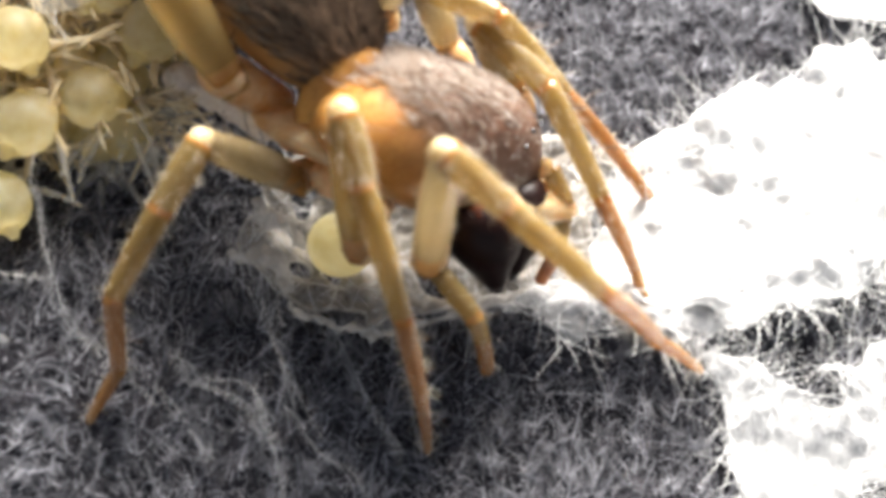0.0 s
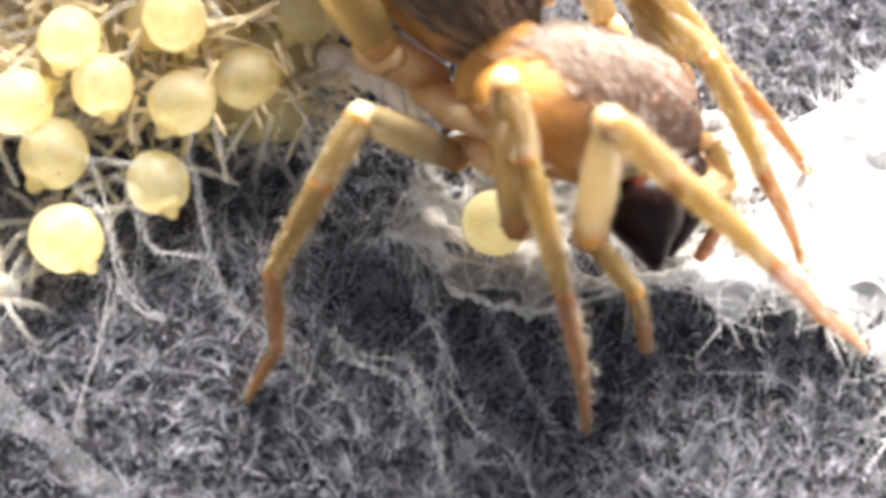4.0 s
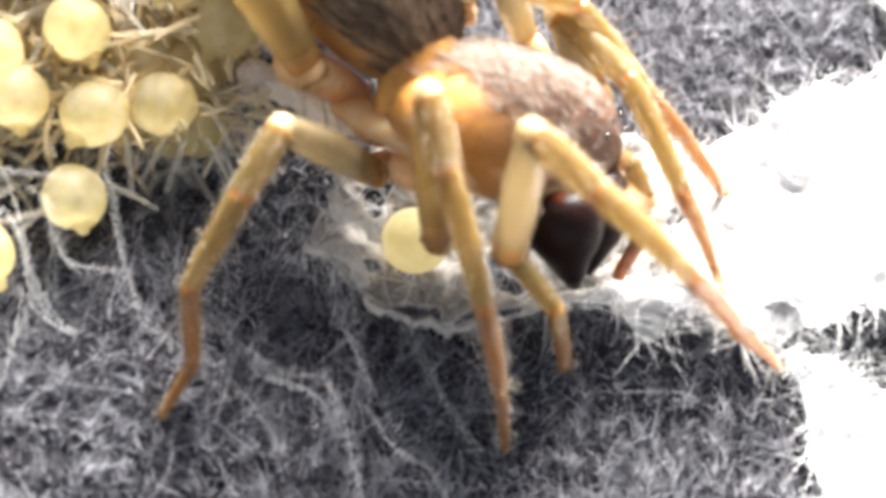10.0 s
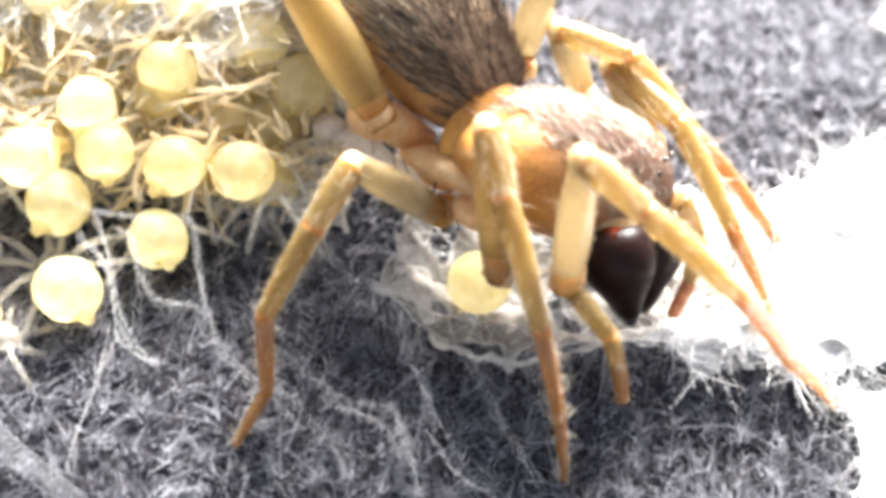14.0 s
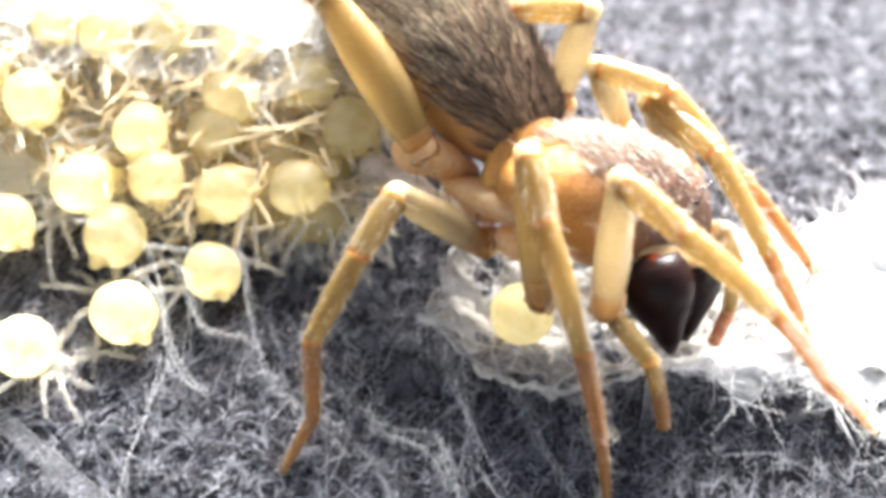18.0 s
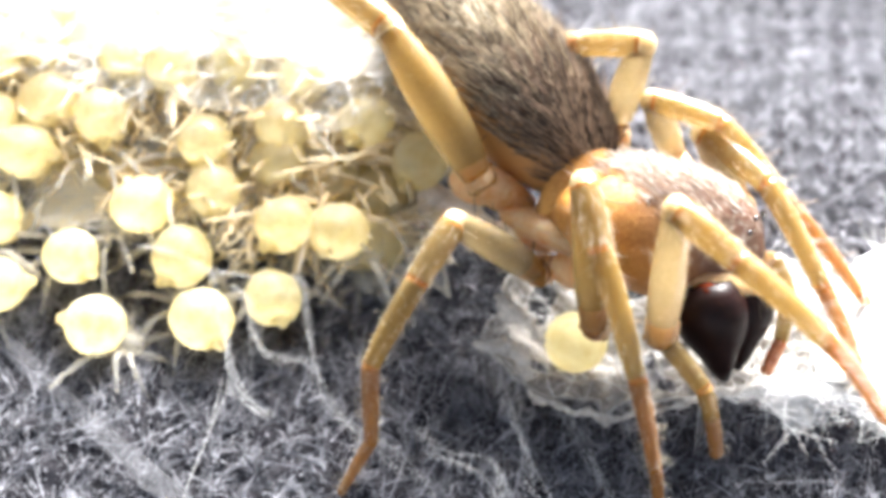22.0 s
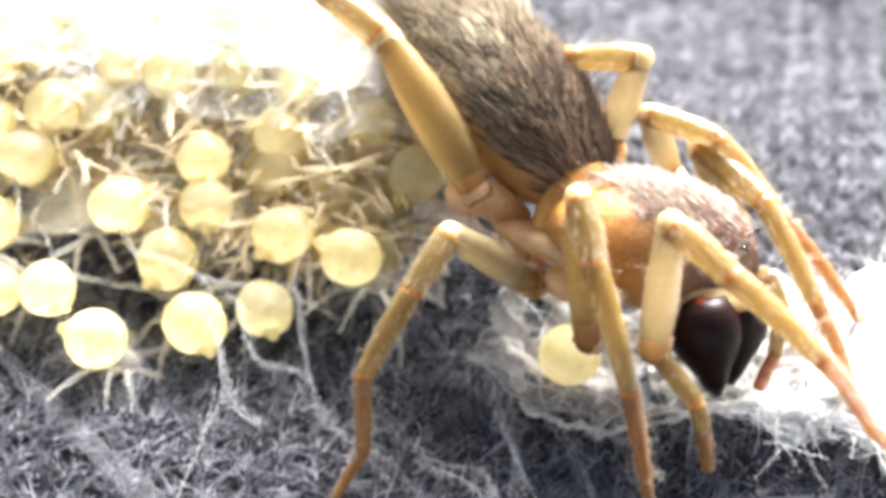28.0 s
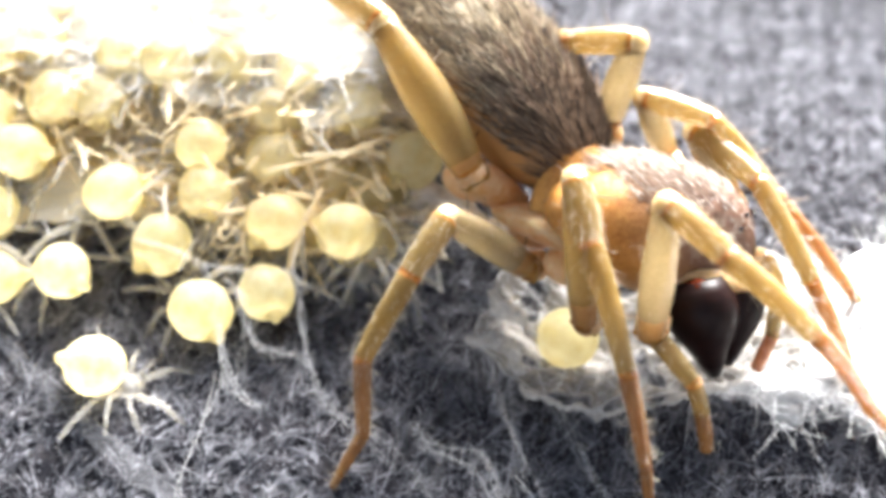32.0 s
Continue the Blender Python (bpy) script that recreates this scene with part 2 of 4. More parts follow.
class Shape:
    """Collects rounded pieces into one mesh."""
    def __init__(self):
        self.v, self.f, self.m = [], [], []

    def tube(self, points, radii, sides=10, mat=0, flat=1.0, caps=True):
        """A tube along points with a radius at each; flat squeezes it sideways."""
        pts = [Vector(p) for p in points]
        up = Vector((0.12, 0.2, 1))
        start = len(self.v)
        for i, p in enumerate(pts):
            d = (pts[min(i + 1, len(pts) - 1)] - pts[max(i - 1, 0)]).normalized()
            a = d.cross(up)
            a = a.normalized() if a.length > 0.05 else d.cross(Vector((1, 0, 0))).normalized()
            b = a.cross(d).normalized()
            for k in range(sides):
                w = 2 * math.pi * k / sides
                self.v.append(p + radii[i] * (math.cos(w) * a * flat + math.sin(w) * b))
        for i in range(len(pts) - 1):
            for k in range(sides):
                q, r = start + i * sides + k, start + i * sides + (k + 1) % sides
                self.f.append((q, r, r + sides, q + sides))
                self.m.append(mat)
        if caps:
            self.f.append(tuple(start + k for k in reversed(range(sides))))
            self.f.append(tuple(start + (len(pts) - 1) * sides + k for k in range(sides)))
            self.m += [mat, mat]
        return self

    def egg(self, centre, axes, sides=16, rings=10, mat=0, shape=None):
        """An ovoid; axes are three vectors, the last along its length. shape(s), s from -1 to 1: a factor on its girth."""
        start = len(self.v)
        c, (a, b, d) = Vector(centre), [Vector(x) for x in axes]
        for i in range(rings + 1):
            s = -math.cos(math.pi * (i + 0.02) / (rings + 0.04))
            g = math.sqrt(max(0, 1 - s * s)) * (shape(s) if shape else 1)
            for k in range(sides):
                w = 2 * math.pi * k / sides
                self.v.append(c + s * d + g * (math.cos(w) * a + math.sin(w) * b))
        for i in range(rings):
            for k in range(sides):
                q, r = start + i * sides + k, start + i * sides + (k + 1) % sides
                self.f.append((q, r, r + sides, q + sides))
                self.m.append(mat)
        self.f.append(tuple(start + k for k in reversed(range(sides))))
        self.f.append(tuple(start + rings * sides + k for k in range(sides)))
        self.m += [mat, mat]
        return self

    def put(self, name, mats, parent=None, label=""):
        return link_mesh(name, [tuple(v) for v in self.v], self.f, mats, parent, label, self.m)


def strands(roots, ways, lengths, thick, bend, steps=3, spread=0.0, rng=None):
    """Verts and faces of many thin three-sided hairs. roots, ways, bend: N x 3 arrays; lengths, thick: N."""
    n = len(roots)
    ways = ways / np.linalg.norm(ways, axis=1)[:, None]
    side = np.cross(ways, [0.31, 0.52, 0.79])
    side /= np.linalg.norm(side, axis=1)[:, None] + 1e-9
    other = np.cross(ways, side)
    verts = np.zeros((n, steps + 1, 3, 3))
    for i in range(steps + 1):
        s = i / steps
        mid = roots + ways * (lengths * s)[:, None] + bend * (lengths * s * s)[:, None]
        r = thick * (1 - 0.75 * s)
        for k in range(3):
            w = 2 * math.pi * k / 3
            verts[:, i, k] = mid + r[:, None] * (math.cos(w) * side + math.sin(w) * other)
    quad = np.array([(i * 3 + k, i * 3 + (k + 1) % 3, i * 3 + 3 + (k + 1) % 3, i * 3 + 3 + k) for i in range(steps) for k in range(3)])
    faces = (quad[None] + (np.arange(n) * (steps + 1) * 3)[:, None, None]).reshape(-1, 4)
    return verts.reshape(-1, 3), faces.tolist()


def ease(a, b, x):
    """0 before a, 1 past b, smooth between; b may lie before a."""
    s = np.clip((x - a) / (b - a), 0, 1)
    return s * s * (3 - 2 * s)


def bell(x, y, cx, cy, sx, sy):
    return np.exp(-((x - cx) / sx) ** 2 - ((y - cy) / sy) ** 2)


# ---- the fabric ----
def lie(x, y):
    """The height of the cloth's lie, without its stitches."""
    z = -1.2 - 0.22 * np.log1p(np.exp(np.clip(5 * (-1.5 - y), -30, 30))) / 5 * (1 - ease(4, 9, -y))
    z = z - 1.2 * bell(x, y, 1.8, 0.1, 1.6, 1.1) - 0.45 * bell(x, y, -2.4, 0.9, 2.2, 1.3) - 0.15 * bell(x, y, 1.0, -1.4, 3, 0.6)
    z = z + (0.75 - 0.72 * ease(0.5, 4, x)) * ease(1.8, 6, y) + 0.26 * bell(x, y, 4.6, -1.4, 1.7, 0.5) - 1.5 * ease(2.2, 9.5, y) * ease(0.5, 3, x) + 0.5 * bell(x, y, 5.6, -4.7, 2.0, 1.3)
    return z + 0.08 * np.sin(0.9 * x + 0.5 * y) * np.cos(0.7 * y - 0.4 * x)


STITCH_W, STITCH_H, TURN = 0.92, 0.5, radians(-10)


def stitch(x, y):
    """Where a place falls in the knit: across and along the stitch, and the height of the yarn there."""
    u = (x * math.cos(TURN) + y * math.sin(TURN)) / STITCH_W
    v = (-x * math.sin(TURN) + y * math.cos(TURN)) / STITCH_H
    a = u - np.floor(u) - 0.5
    leg = v - 0.9 * np.abs(a)
    b = leg - np.floor(leg) - 0.5
    high = (0.86 + 0.14 * np.cos(2 * np.pi * b)) * np.sqrt(np.clip(1 - (np.abs(a) * 4 - 1) ** 2, 0, 1))
    return a, b, high


def build_fabric():
    fx = np.concatenate([np.linspace(-80, -10.5, 18), np.arange(-10, 12.01, 0.075), np.linspace(12.5, 80, 18)])
    fy = np.concatenate([np.linspace(-80, -6, 18), np.arange(-5.5, 9.01, 0.075), np.linspace(9.5, 90, 20)])
    gx, gy = np.meshgrid(fx, fy)
    gz = lie(gx, gy) + 0.34 * stitch(gx, gy)[2] - 0.26
    w, h = len(fx), len(fy)
    i = np.arange(w * h).reshape(h, w)
    faces = np.stack([i[:-1, :-1], i[:-1, 1:], i[1:, 1:], i[1:, :-1]], -1).reshape(-1, 4).tolist()
    ob = link_mesh("ground", np.stack([gx, gy, gz], -1).reshape(-1, 3), faces, [FABRIC])
    tagged(ob, "dark grey knitted wool cloth, dented under the spider", "fabric", kind="structure")
    rng = np.random.default_rng(3)
    many, each = 9000, 10  # tufts of fibres that follow the two legs of each stitch
    x, y = rng.uniform(-9.5, 11, 4 * many), rng.uniform(-5, 9, 4 * many)
    a, b, high = stitch(x, y)
    top = (rng.uniform(0, 1, 4 * many) < high ** 2).nonzero()[0][:many]
    x, y, a = x[top], y[top], a[top]
    lean = TURN + np.pi / 2 - np.sign(a) * 0.4 + rng.normal(0, 0.3, len(x))
    rise, long = rng.uniform(0.0, 0.35, len(x)), rng.uniform(0.14, 0.3, len(x))
    x, y, lean, rise, long = [np.repeat(q, each) for q in (x, y, lean, rise, long)]
    n = len(x)
    along, off = rng.normal(0, 0.14, n), rng.normal(0, 0.07, n)
    x = x + along * np.cos(lean) - off * np.sin(lean)
    y = y + along * np.sin(lean) + off * np.cos(lean)
    wild = rng.uniform(0, 1, n) < 0.07
    lean = np.where(wild, rng.uniform(0, 2 * np.pi, n), lean + rng.normal(0, 0.5, n))
    rise = np.where(wild, rng.uniform(0.2, 0.9, n), rise + rng.normal(0, 0.1, n))
    long = np.where(wild, rng.uniform(0.2, 0.45, n), long * rng.uniform(0.6, 1.2, n))
    z = lie(x, y) + 0.3 * stitch(x, y)[2] - 0.2
    ways = np.stack([np.cos(lean), np.sin(lean), rise], -1)
    bend = rng.normal(0, 1.3, (n, 3)) * [1, 1, 0.5] - [0, 0, 0.45]
    v, f = strands(np.stack([x, y, z], -1), ways, long, np.where(wild, 0.006, rng.uniform(0.008, 0.021, n)), bend, 3)
    fuzz = link_mesh("wool_fuzz", v, f, [FIBRE])
    tagged(fuzz, "pale and dark grey wool fibres standing on the cloth", "wool fibres", kind="stuff")


build_fabric()


# ---- silk ----
def inside(x, y, outline):
    """Whether places lie in a polygon."""
    hit = np.zeros(np.shape(x), bool)
    for (x0, y0), (x1, y1) in zip(outline, outline[1:] + outline[:1]):
        if y0 != y1:
            hit ^= ((y0 > y) != (y1 > y)) & (x < (x1 - x0) * (y - y0) / (y1 - y0) + x0)
    return hit


def wander(x, y, size, seed):
    """Smooth noise from -1 to 1 on arrays."""
    out = np.zeros(np.shape(x))
    for i in np.ndindex(out.shape):
        out[i] = noise.noise((x[i] / size, y[i] / size, seed))
    return out


def silk_sheet(name, outline, height, mat, label, category, step=0.09, ragged=0.18, holes=0.45, seed=1.0, fibres=0.25, fringe=0.33, wrinkle=0.05, rim_wide=0.0, hole_size=0.7, lump=0.1):
    """A torn sheet of silk with lumps and holes, lying at height(x, y)."""
    px, py = [p[0] for p in outline], [p[1] for p in outline]
    gx, gy = np.meshgrid(np.arange(min(px) - 0.5, max(px) + 0.5, step), np.arange(min(py) - 0.5, max(py) + 0.5, step))
    j, k = wander(gx, gy, 0.5, seed), wander(gx, gy, 0.5, seed + 7)
    torn = inside(gx + ragged * j, gy + ragged * k, outline) & (wander(gx, gy, hole_size, seed + 3) < holes)
    gz = height(gx, gy) + lump * wander(gx, gy, 0.6, seed + 5) + wrinkle * wander(gx, gy, 0.2, seed + 6)
    ids = -np.ones(gx.shape, int)
    ids[torn] = np.arange(torn.sum())
    c = np.stack([ids[:-1, :-1], ids[:-1, 1:], ids[1:, 1:], ids[1:, :-1]], -1).reshape(-1, 4)
    c = c[(c >= 0).all(1)]
    faces = c.tolist()
    verts = np.stack([gx, gy, gz], -1)[torn]
    edges = np.sort(np.concatenate([c[:, [0, 1]], c[:, [1, 2]], c[:, [2, 3]], c[:, [3, 0]]]), 1)
    pairs, count = np.unique(edges, axis=0, return_counts=True)
    rim = pairs[count == 1]
    for _ in range(8):  # rounds off the torn rim
        total, times = np.zeros_like(verts), np.zeros(len(verts))
        for p, q in ((0, 1), (1, 0)):
            np.add.at(total, rim[:, p], verts[rim[:, q]])
            np.add.at(times, rim[:, p], 1)
        on = times > 0
        verts[on] += 0.5 * (total[on] / times[on][:, None] - verts[on])
    ob = link_mesh(name, verts, faces, [mat])
    rng = np.random.default_rng(int(seed * 10))
    many = int(len(verts) * fibres)
    roots = verts[np.concatenate([rng.integers(0, len(verts), many), rng.choice(rim.ravel(), int(many * fringe))])]
    n = len(roots)
    turn = rng.uniform(0, 2 * np.pi, n)
    v, f = strands(roots + [0, 0, 0.03], np.stack([np.cos(turn), np.sin(turn), rng.uniform(-0.1, 0.35, n)], -1), rng.uniform(0.2, 0.7, n),
                   rng.uniform(0.004, 0.011, n), rng.normal(0, 0.4, (n, 3)) * [1, 1, 0.4], 4)
    link_mesh("loose_silk", v, f, [THREAD], ob)
    if rim_wide:
        edge = Shape()
        for p, q in rim:
            a, b = Vector(verts[p]), Vector(verts[q])
            r = rim_wide * (0.4 + abs(noise.noise(a * 3)))
            edge.tube([a.lerp(b, -0.2), b.lerp(a, -0.2)], [r, r], 6)
        edge.put("rolled_rim", [OLD_SILK], ob, "bright rolled silk rim")
    mod = ob.modifiers.new("thickness", "SOLIDIFY")
    mod.thickness, mod.offset = 0.03 * MM, 1
    return tagged(ob, label, category)


silk_sheet("silk_mass", [(4.7, -1.2), (4.9, -0.5), (5.3, 0.3), (5.5, 1.0), (5.9, 1.15), (6.3, 1.0), (6.7, 1.7), (7.3, 1.95), (7.9, 1.7), (8.4, 2.6), (9.2, 2.6), (9.6, 0.6), (8.9, -0.9), (8.0, -1.3), (7.2, -1.6), (6.6, -1.7), (6.1, -1.45), (5.3, -1.35)],
           lambda x, y: lie(x, y) + 0.3 + 0.35 * bell(x, y, 6.6, 1.2, 0.7, 0.6) + 0.3 * bell(x, y, 8.2, -0.6, 0.8, 0.6), SILK, "thick lumpy white silk with holes, heaped on grey cloth", "silk", step=0.07, ragged=0.3, holes=0.5, seed=2.0, wrinkle=0.12, lump=0.24, hole_size=0.9)
silk_sheet("silk_sheet", [(6.15, -1.75), (6.6, -1.9), (7.6, -2.3), (9, -1.6), (14, 0.5), (14, -8), (6.9, -8), (6.75, -5), (6.5, -3.9), (6.35, -2.6)],
           lambda x, y: lie(x, y) + 0.22, VEIL, "smooth thin white silk sheet drawn over the cloth", "silk sheet", step=0.09, ragged=0.4, holes=0.5, seed=3.0, fringe=1.2, wrinkle=0.09)
silk_sheet("silk_veil", [(4.9, -0.9), (5.4, 0.7), (6.8, 1.4), (8.6, 2.3), (10, 2.2), (14, 1.5), (14, -1), (8.5, -1.2), (6.6, -1.75), (5.6, -1.6), (4.6, -1.42), (3.9, -1.2)],
           lambda x, y: lie(x, y) + 0.27, VEIL, "thin white silk veil over grey cloth", "silk sheet", step=0.09, ragged=0.3, holes=0.7, seed=6.0)
silk_sheet("silk_patch", [(8.4, 3.0), (9.2, 2.9), (14, 2.0), (14, 8), (8.0, 6.0), (7.9, 4.6)],
           lambda x, y: lie(x, y) + 0.25, SILK, "bright white silk patch on the cloth", "silk", step=0.1, ragged=0.3, holes=0.45, seed=4.0)
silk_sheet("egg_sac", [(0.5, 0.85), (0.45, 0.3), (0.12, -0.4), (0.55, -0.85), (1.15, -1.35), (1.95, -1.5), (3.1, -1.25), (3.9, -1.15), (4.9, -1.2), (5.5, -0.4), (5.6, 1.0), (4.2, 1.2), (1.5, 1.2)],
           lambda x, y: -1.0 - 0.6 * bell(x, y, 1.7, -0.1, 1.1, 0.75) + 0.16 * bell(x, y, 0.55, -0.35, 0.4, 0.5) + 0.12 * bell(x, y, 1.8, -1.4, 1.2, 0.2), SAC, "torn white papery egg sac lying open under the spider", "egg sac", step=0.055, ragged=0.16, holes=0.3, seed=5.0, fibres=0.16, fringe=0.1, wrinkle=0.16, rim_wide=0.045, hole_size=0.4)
silk_sheet("silk_nest", [(-12, 3.0), (-7, 3.4), (-4.5, 3.5), (-2.2, 3.3), (-0.9, 3.1), (0.0, 3.2), (0.6, 5), (0, 9), (-12, 9)],
           lambda x, y: 0.62 + 0.25 * ease(2.8, 4.5, y) + 0.0 * x, NEST, "bright white silk nest wall behind the young spiders", "silk nest", step=0.1, ragged=0.9, holes=0.9, seed=8.0, fibres=0.3, fringe=0.3, lump=0.22)
silk_sheet("silk_gauze", [(-6.2, 2.9), (-4.6, 2.6), (-3.2, 2.7), (-2.0, 2.35), (-1.0, 2.5), (-0.3, 2.9), (0.1, 3.8), (-3, 4.2), (-7, 4.2)],
           lambda x, y: 0.5 + 0.15 * (y - 2.8) + 0.0 * x, GAUZE, "thin gauze of silk hanging from the nest over the young", "silk gauze", step=0.1, ragged=0.6, holes=0.5, seed=12.0, fibres=0.12, fringe=0.2, lump=0.2)
silk_sheet("nest_floor", [(-10, 0.8), (-6, 1.2), (-3.4, 1.5), (-1.5, 1.7), (-0.4, 2.2), (0.2, 3.4), (-1, 4.5), (-10, 5)],
           lambda x, y: np.maximum(-1.2 + 0.38 * np.minimum(y, 4.4), lie(x, y) + 0.1), WEB, "thin beige silk webbing under the heaped young spiders", "silk webbing", step=0.1, ragged=0.5, holes=0.5, seed=9.0, fibres=0.6)


silk_sheet("silk_film", [(3.4, -1.2), (4.17, -0.95), (5.8, -1.0), (6.2, -1.9), (5.4, -1.8), (4.46, -1.8), (3.8, -1.55)],
           lambda x, y: lie(x, y) + 0.24, FILM, "thin greyish silk film over the cloth beside the egg sac", "silk film", step=0.07, ragged=0.2, holes=0.4, seed=11.0, wrinkle=0.16, fibres=0.5)


def curve_through(points, steps=8):
    """A smooth line through places."""
    p = [Vector(q) for q in points]
    p = [2 * p[0] - p[1]] + p + [2 * p[-1] - p[-2]]
    out = []
    for i in range(1, len(p) - 2):
        for k in range(steps):
            t = k / steps
            out.append(0.5 * (2 * p[i] + (p[i + 1] - p[i - 1]) * t + (2 * p[i - 1] - 5 * p[i] + 4 * p[i + 1] - p[i + 2]) * t * t
                              + (3 * p[i] - p[i - 1] - 3 * p[i + 1] + p[i + 2]) * t ** 3))
    return out + [p[-2]]


def thread(points, r=0.011, label="fine white silk thread stretched over the cloth", mat=THREAD, lines=3):
    """A silk thread of several fine lines that part and meet."""
    shape = Shape()
    mid = curve_through(points)
    for k in range(lines):
        wide = (0.1 + 4 * r) * (k > 0)
        fine = [q + (0.02 + wide) * Vector(noise.noise_vector(q * 0.9 + Vector((0, 0, 5.3 * k)))) for q in mid]
        own = r * (0.24 if lines > 1 else 1) * (1 if k == 0 else 0.5)
        shape.tube(fine, [own * (0.8 + 0.4 * abs(noise.noise(q * 3))) for q in fine], 5)
    return tagged(shape.put("silk_thread", [mat]), label, "silk thread", "silk threads")


edge = curve_through([(-8.2, 1.1, -0.8), (-6.8, -0.02, -1.0), (-5.3, -1.4, -1.05), (-4.05, -2.45, -1.05), (-2.9, -3.4, -1.1), (-1.5, -4.6, -1.2)])
strand = Shape().tube(edge, [0.012 + 0.008 * abs(noise.noise(q * 3)) for q in edge], 6)
STRAND_OB = tagged(strand.put("silk_strand", [STRAND]), "thick grey silk strand lying over the cloth", "silk strand")
film = Shape()
for k in range(len(edge) - 1):  # the film that hangs below the strand widens as it goes
    low = [edge[i] + Vector((-0.5, -0.62, -0.1)) * (0.22 + 0.38 * i / len(edge)) * (0.8 + 0.5 * noise.noise(edge[i] * 2)) for i in (k, k + 1)]
    film.f.append(tuple(range(len(film.v), len(film.v) + 4)))
    film.v += [edge[k], edge[k + 1], low[1], low[0]]
    film.m.append(0)
film.put("film", [STRAND], STRAND_OB, "sheer grey film of silk")
thread([(-2.50, 0.25, -0.25), (-2.34, 0.19, -0.30), (-2.28, 0.00, -0.40), (-2.27, -0.32, -0.55), (-2.21, -0.65, -0.70), (-2.11, -0.98, -0.85), (-2.02, -1.31, -1.00), (-1.84, -1.52, -1.05), (-1.56, -1.78, -1.08)], 0.016)
thread([(-3.14, 0.01, -0.38), (-3.09, -0.24, -0.53), (-3.06, -0.56, -0.67), (-3.11, -0.82, -0.81), (-3.13, -1.14, -0.95)], 0.014)
thread([(-3.35, 0.14, -0.30), (-3.11, -0.02, -0.40), (-2.98, -0.25, -0.50), (-2.96, -0.52, -0.60), (-2.92, -0.67, -0.70), (-2.75, -0.74, -0.80), (-2.34, -0.76, -0.90), (-2.17, -0.88, -1.00)], 0.012)
thread([(-3.83, 0.05, -0.25), (-3.70, -0.14, -0.36), (-3.50, -0.33, -0.46), (-3.40, -0.67, -0.57), (-3.33, -1.01, -0.68), (-3.27, -1.24, -0.79), (-3.07, -1.43, -0.89), (-2.76, -1.59, -1.00)], 0.015)
thread([(-3.44, -1.06, -0.95), (-3.48, -1.31, -1.00), (-3.55, -1.55, -1.05), (-3.60, -1.76, -1.10)], 0.018)
thread([(-3.65, -0.12, -0.30), (-3.54, -0.24, -0.48), (-3.46, -0.40, -0.67), (-3.36, -0.87, -0.85)], 0.016)
thread([(-2.28, 0.74, 0.20), (-2.36, 0.51, -0.12), (-2.42, 0.32, -0.45)], 0.012)
thread([(-0.77, -1.75, -1.00), (-0.56, -1.87, -1.02), (-0.21, -2.09, -1.03), (0.22, -2.14, -1.05), (0.36, -2.32, -1.07), (0.45, -2.76, -1.08), (0.58, -3.05, -1.10), (0.64, -3.33, -1.12), (0.70, -3.68, -1.13), (0.87, -3.91, -1.15)], 0.013)
thread([(0.32, -2.26, -1.00), (0.49, -2.62, -1.05), (0.60, -3.08, -1.10)], 0.022)
thread([(0.71, -2.48, -1.05), (0.91, -2.70, -1.08), (1.04, -2.98, -1.12), (1.32, -3.24, -1.15), (1.53, -3.34, -1.18), (1.69, -3.62, -1.22), (1.84, -4.05, -1.25)], 0.016)
thread([(0.19, -0.55, -0.50), (0.39, -1.04, -0.62), (0.59, -1.61, -0.75), (0.78, -2.31, -0.88), (0.84, -2.57, -1.00)], 0.014)
thread([(1.32, -1.48, -0.95), (1.52, -1.85, -1.01), (1.72, -2.28, -1.07), (1.98, -2.71, -1.14), (2.25, -3.14, -1.20)], 0.016)
thread([(-1.41, -1.91, -1.05), (-1.13, -2.14, -1.05), (-0.85, -2.44, -1.05)], 0.016)
thread([(3.4, -1.2, -0.85), (4.0, -1.45, -0.82), (4.5, -1.66, -0.8), (5.45, -1.58, -0.8), (6.0, -1.8, -0.85)], 0.022, "white silk ridge running on from the egg sac", lines=3)
thread([(0.1, -0.52, -0.75), (-0.02, -0.2, -0.5), (-0.1, 0.3, -0.3), (-0.2, 0.9, -0.1)], 0.008)
thread([(0.5, -0.53, -0.7), (0.3, 0.0, -0.5), (0.05, 0.6, -0.2)], 0.007)
thread([(1.15, -0.61, -0.75), (0.7, 0.0, -0.5), (0.3, 0.5, -0.2)], 0.009)
thread([(0.28, -0.9, -0.9), (0.7, -1.9, -1.05), (1.2, -2.9, -1.2)], 0.011)
thread([(1.2, -1.45, -0.95), (1.75, -2.4, -1.1), (2.3, -3.4, -1.25)], 0.012)
thread([(-4.65, 0.63, -0.10), (-4.11, 0.58, -0.22), (-3.70, 0.40, -0.34), (-3.53, 0.03, -0.46), (-3.39, -0.51, -0.59), (-3.32, -0.99, -0.71), (-3.04, -1.44, -0.83), (-2.74, -1.56, -0.95)], 0.014, lines=4)
thread([(-3.67, 0.34, -0.20), (-3.06, 0.31, -0.33), (-2.45, 0.41, -0.47), (-2.38, 0.17, -0.60), (-2.22, -0.63, -0.73), (-1.89, -1.43, -0.87), (-1.43, -1.81, -1.00)], 0.013, lines=3)
thread([(-3.43, -0.98, -0.95), (-3.54, -1.86, -0.98), (-3.76, -2.58, -1.02), (-3.81, -3.07, -1.05)], 0.013, lines=3)
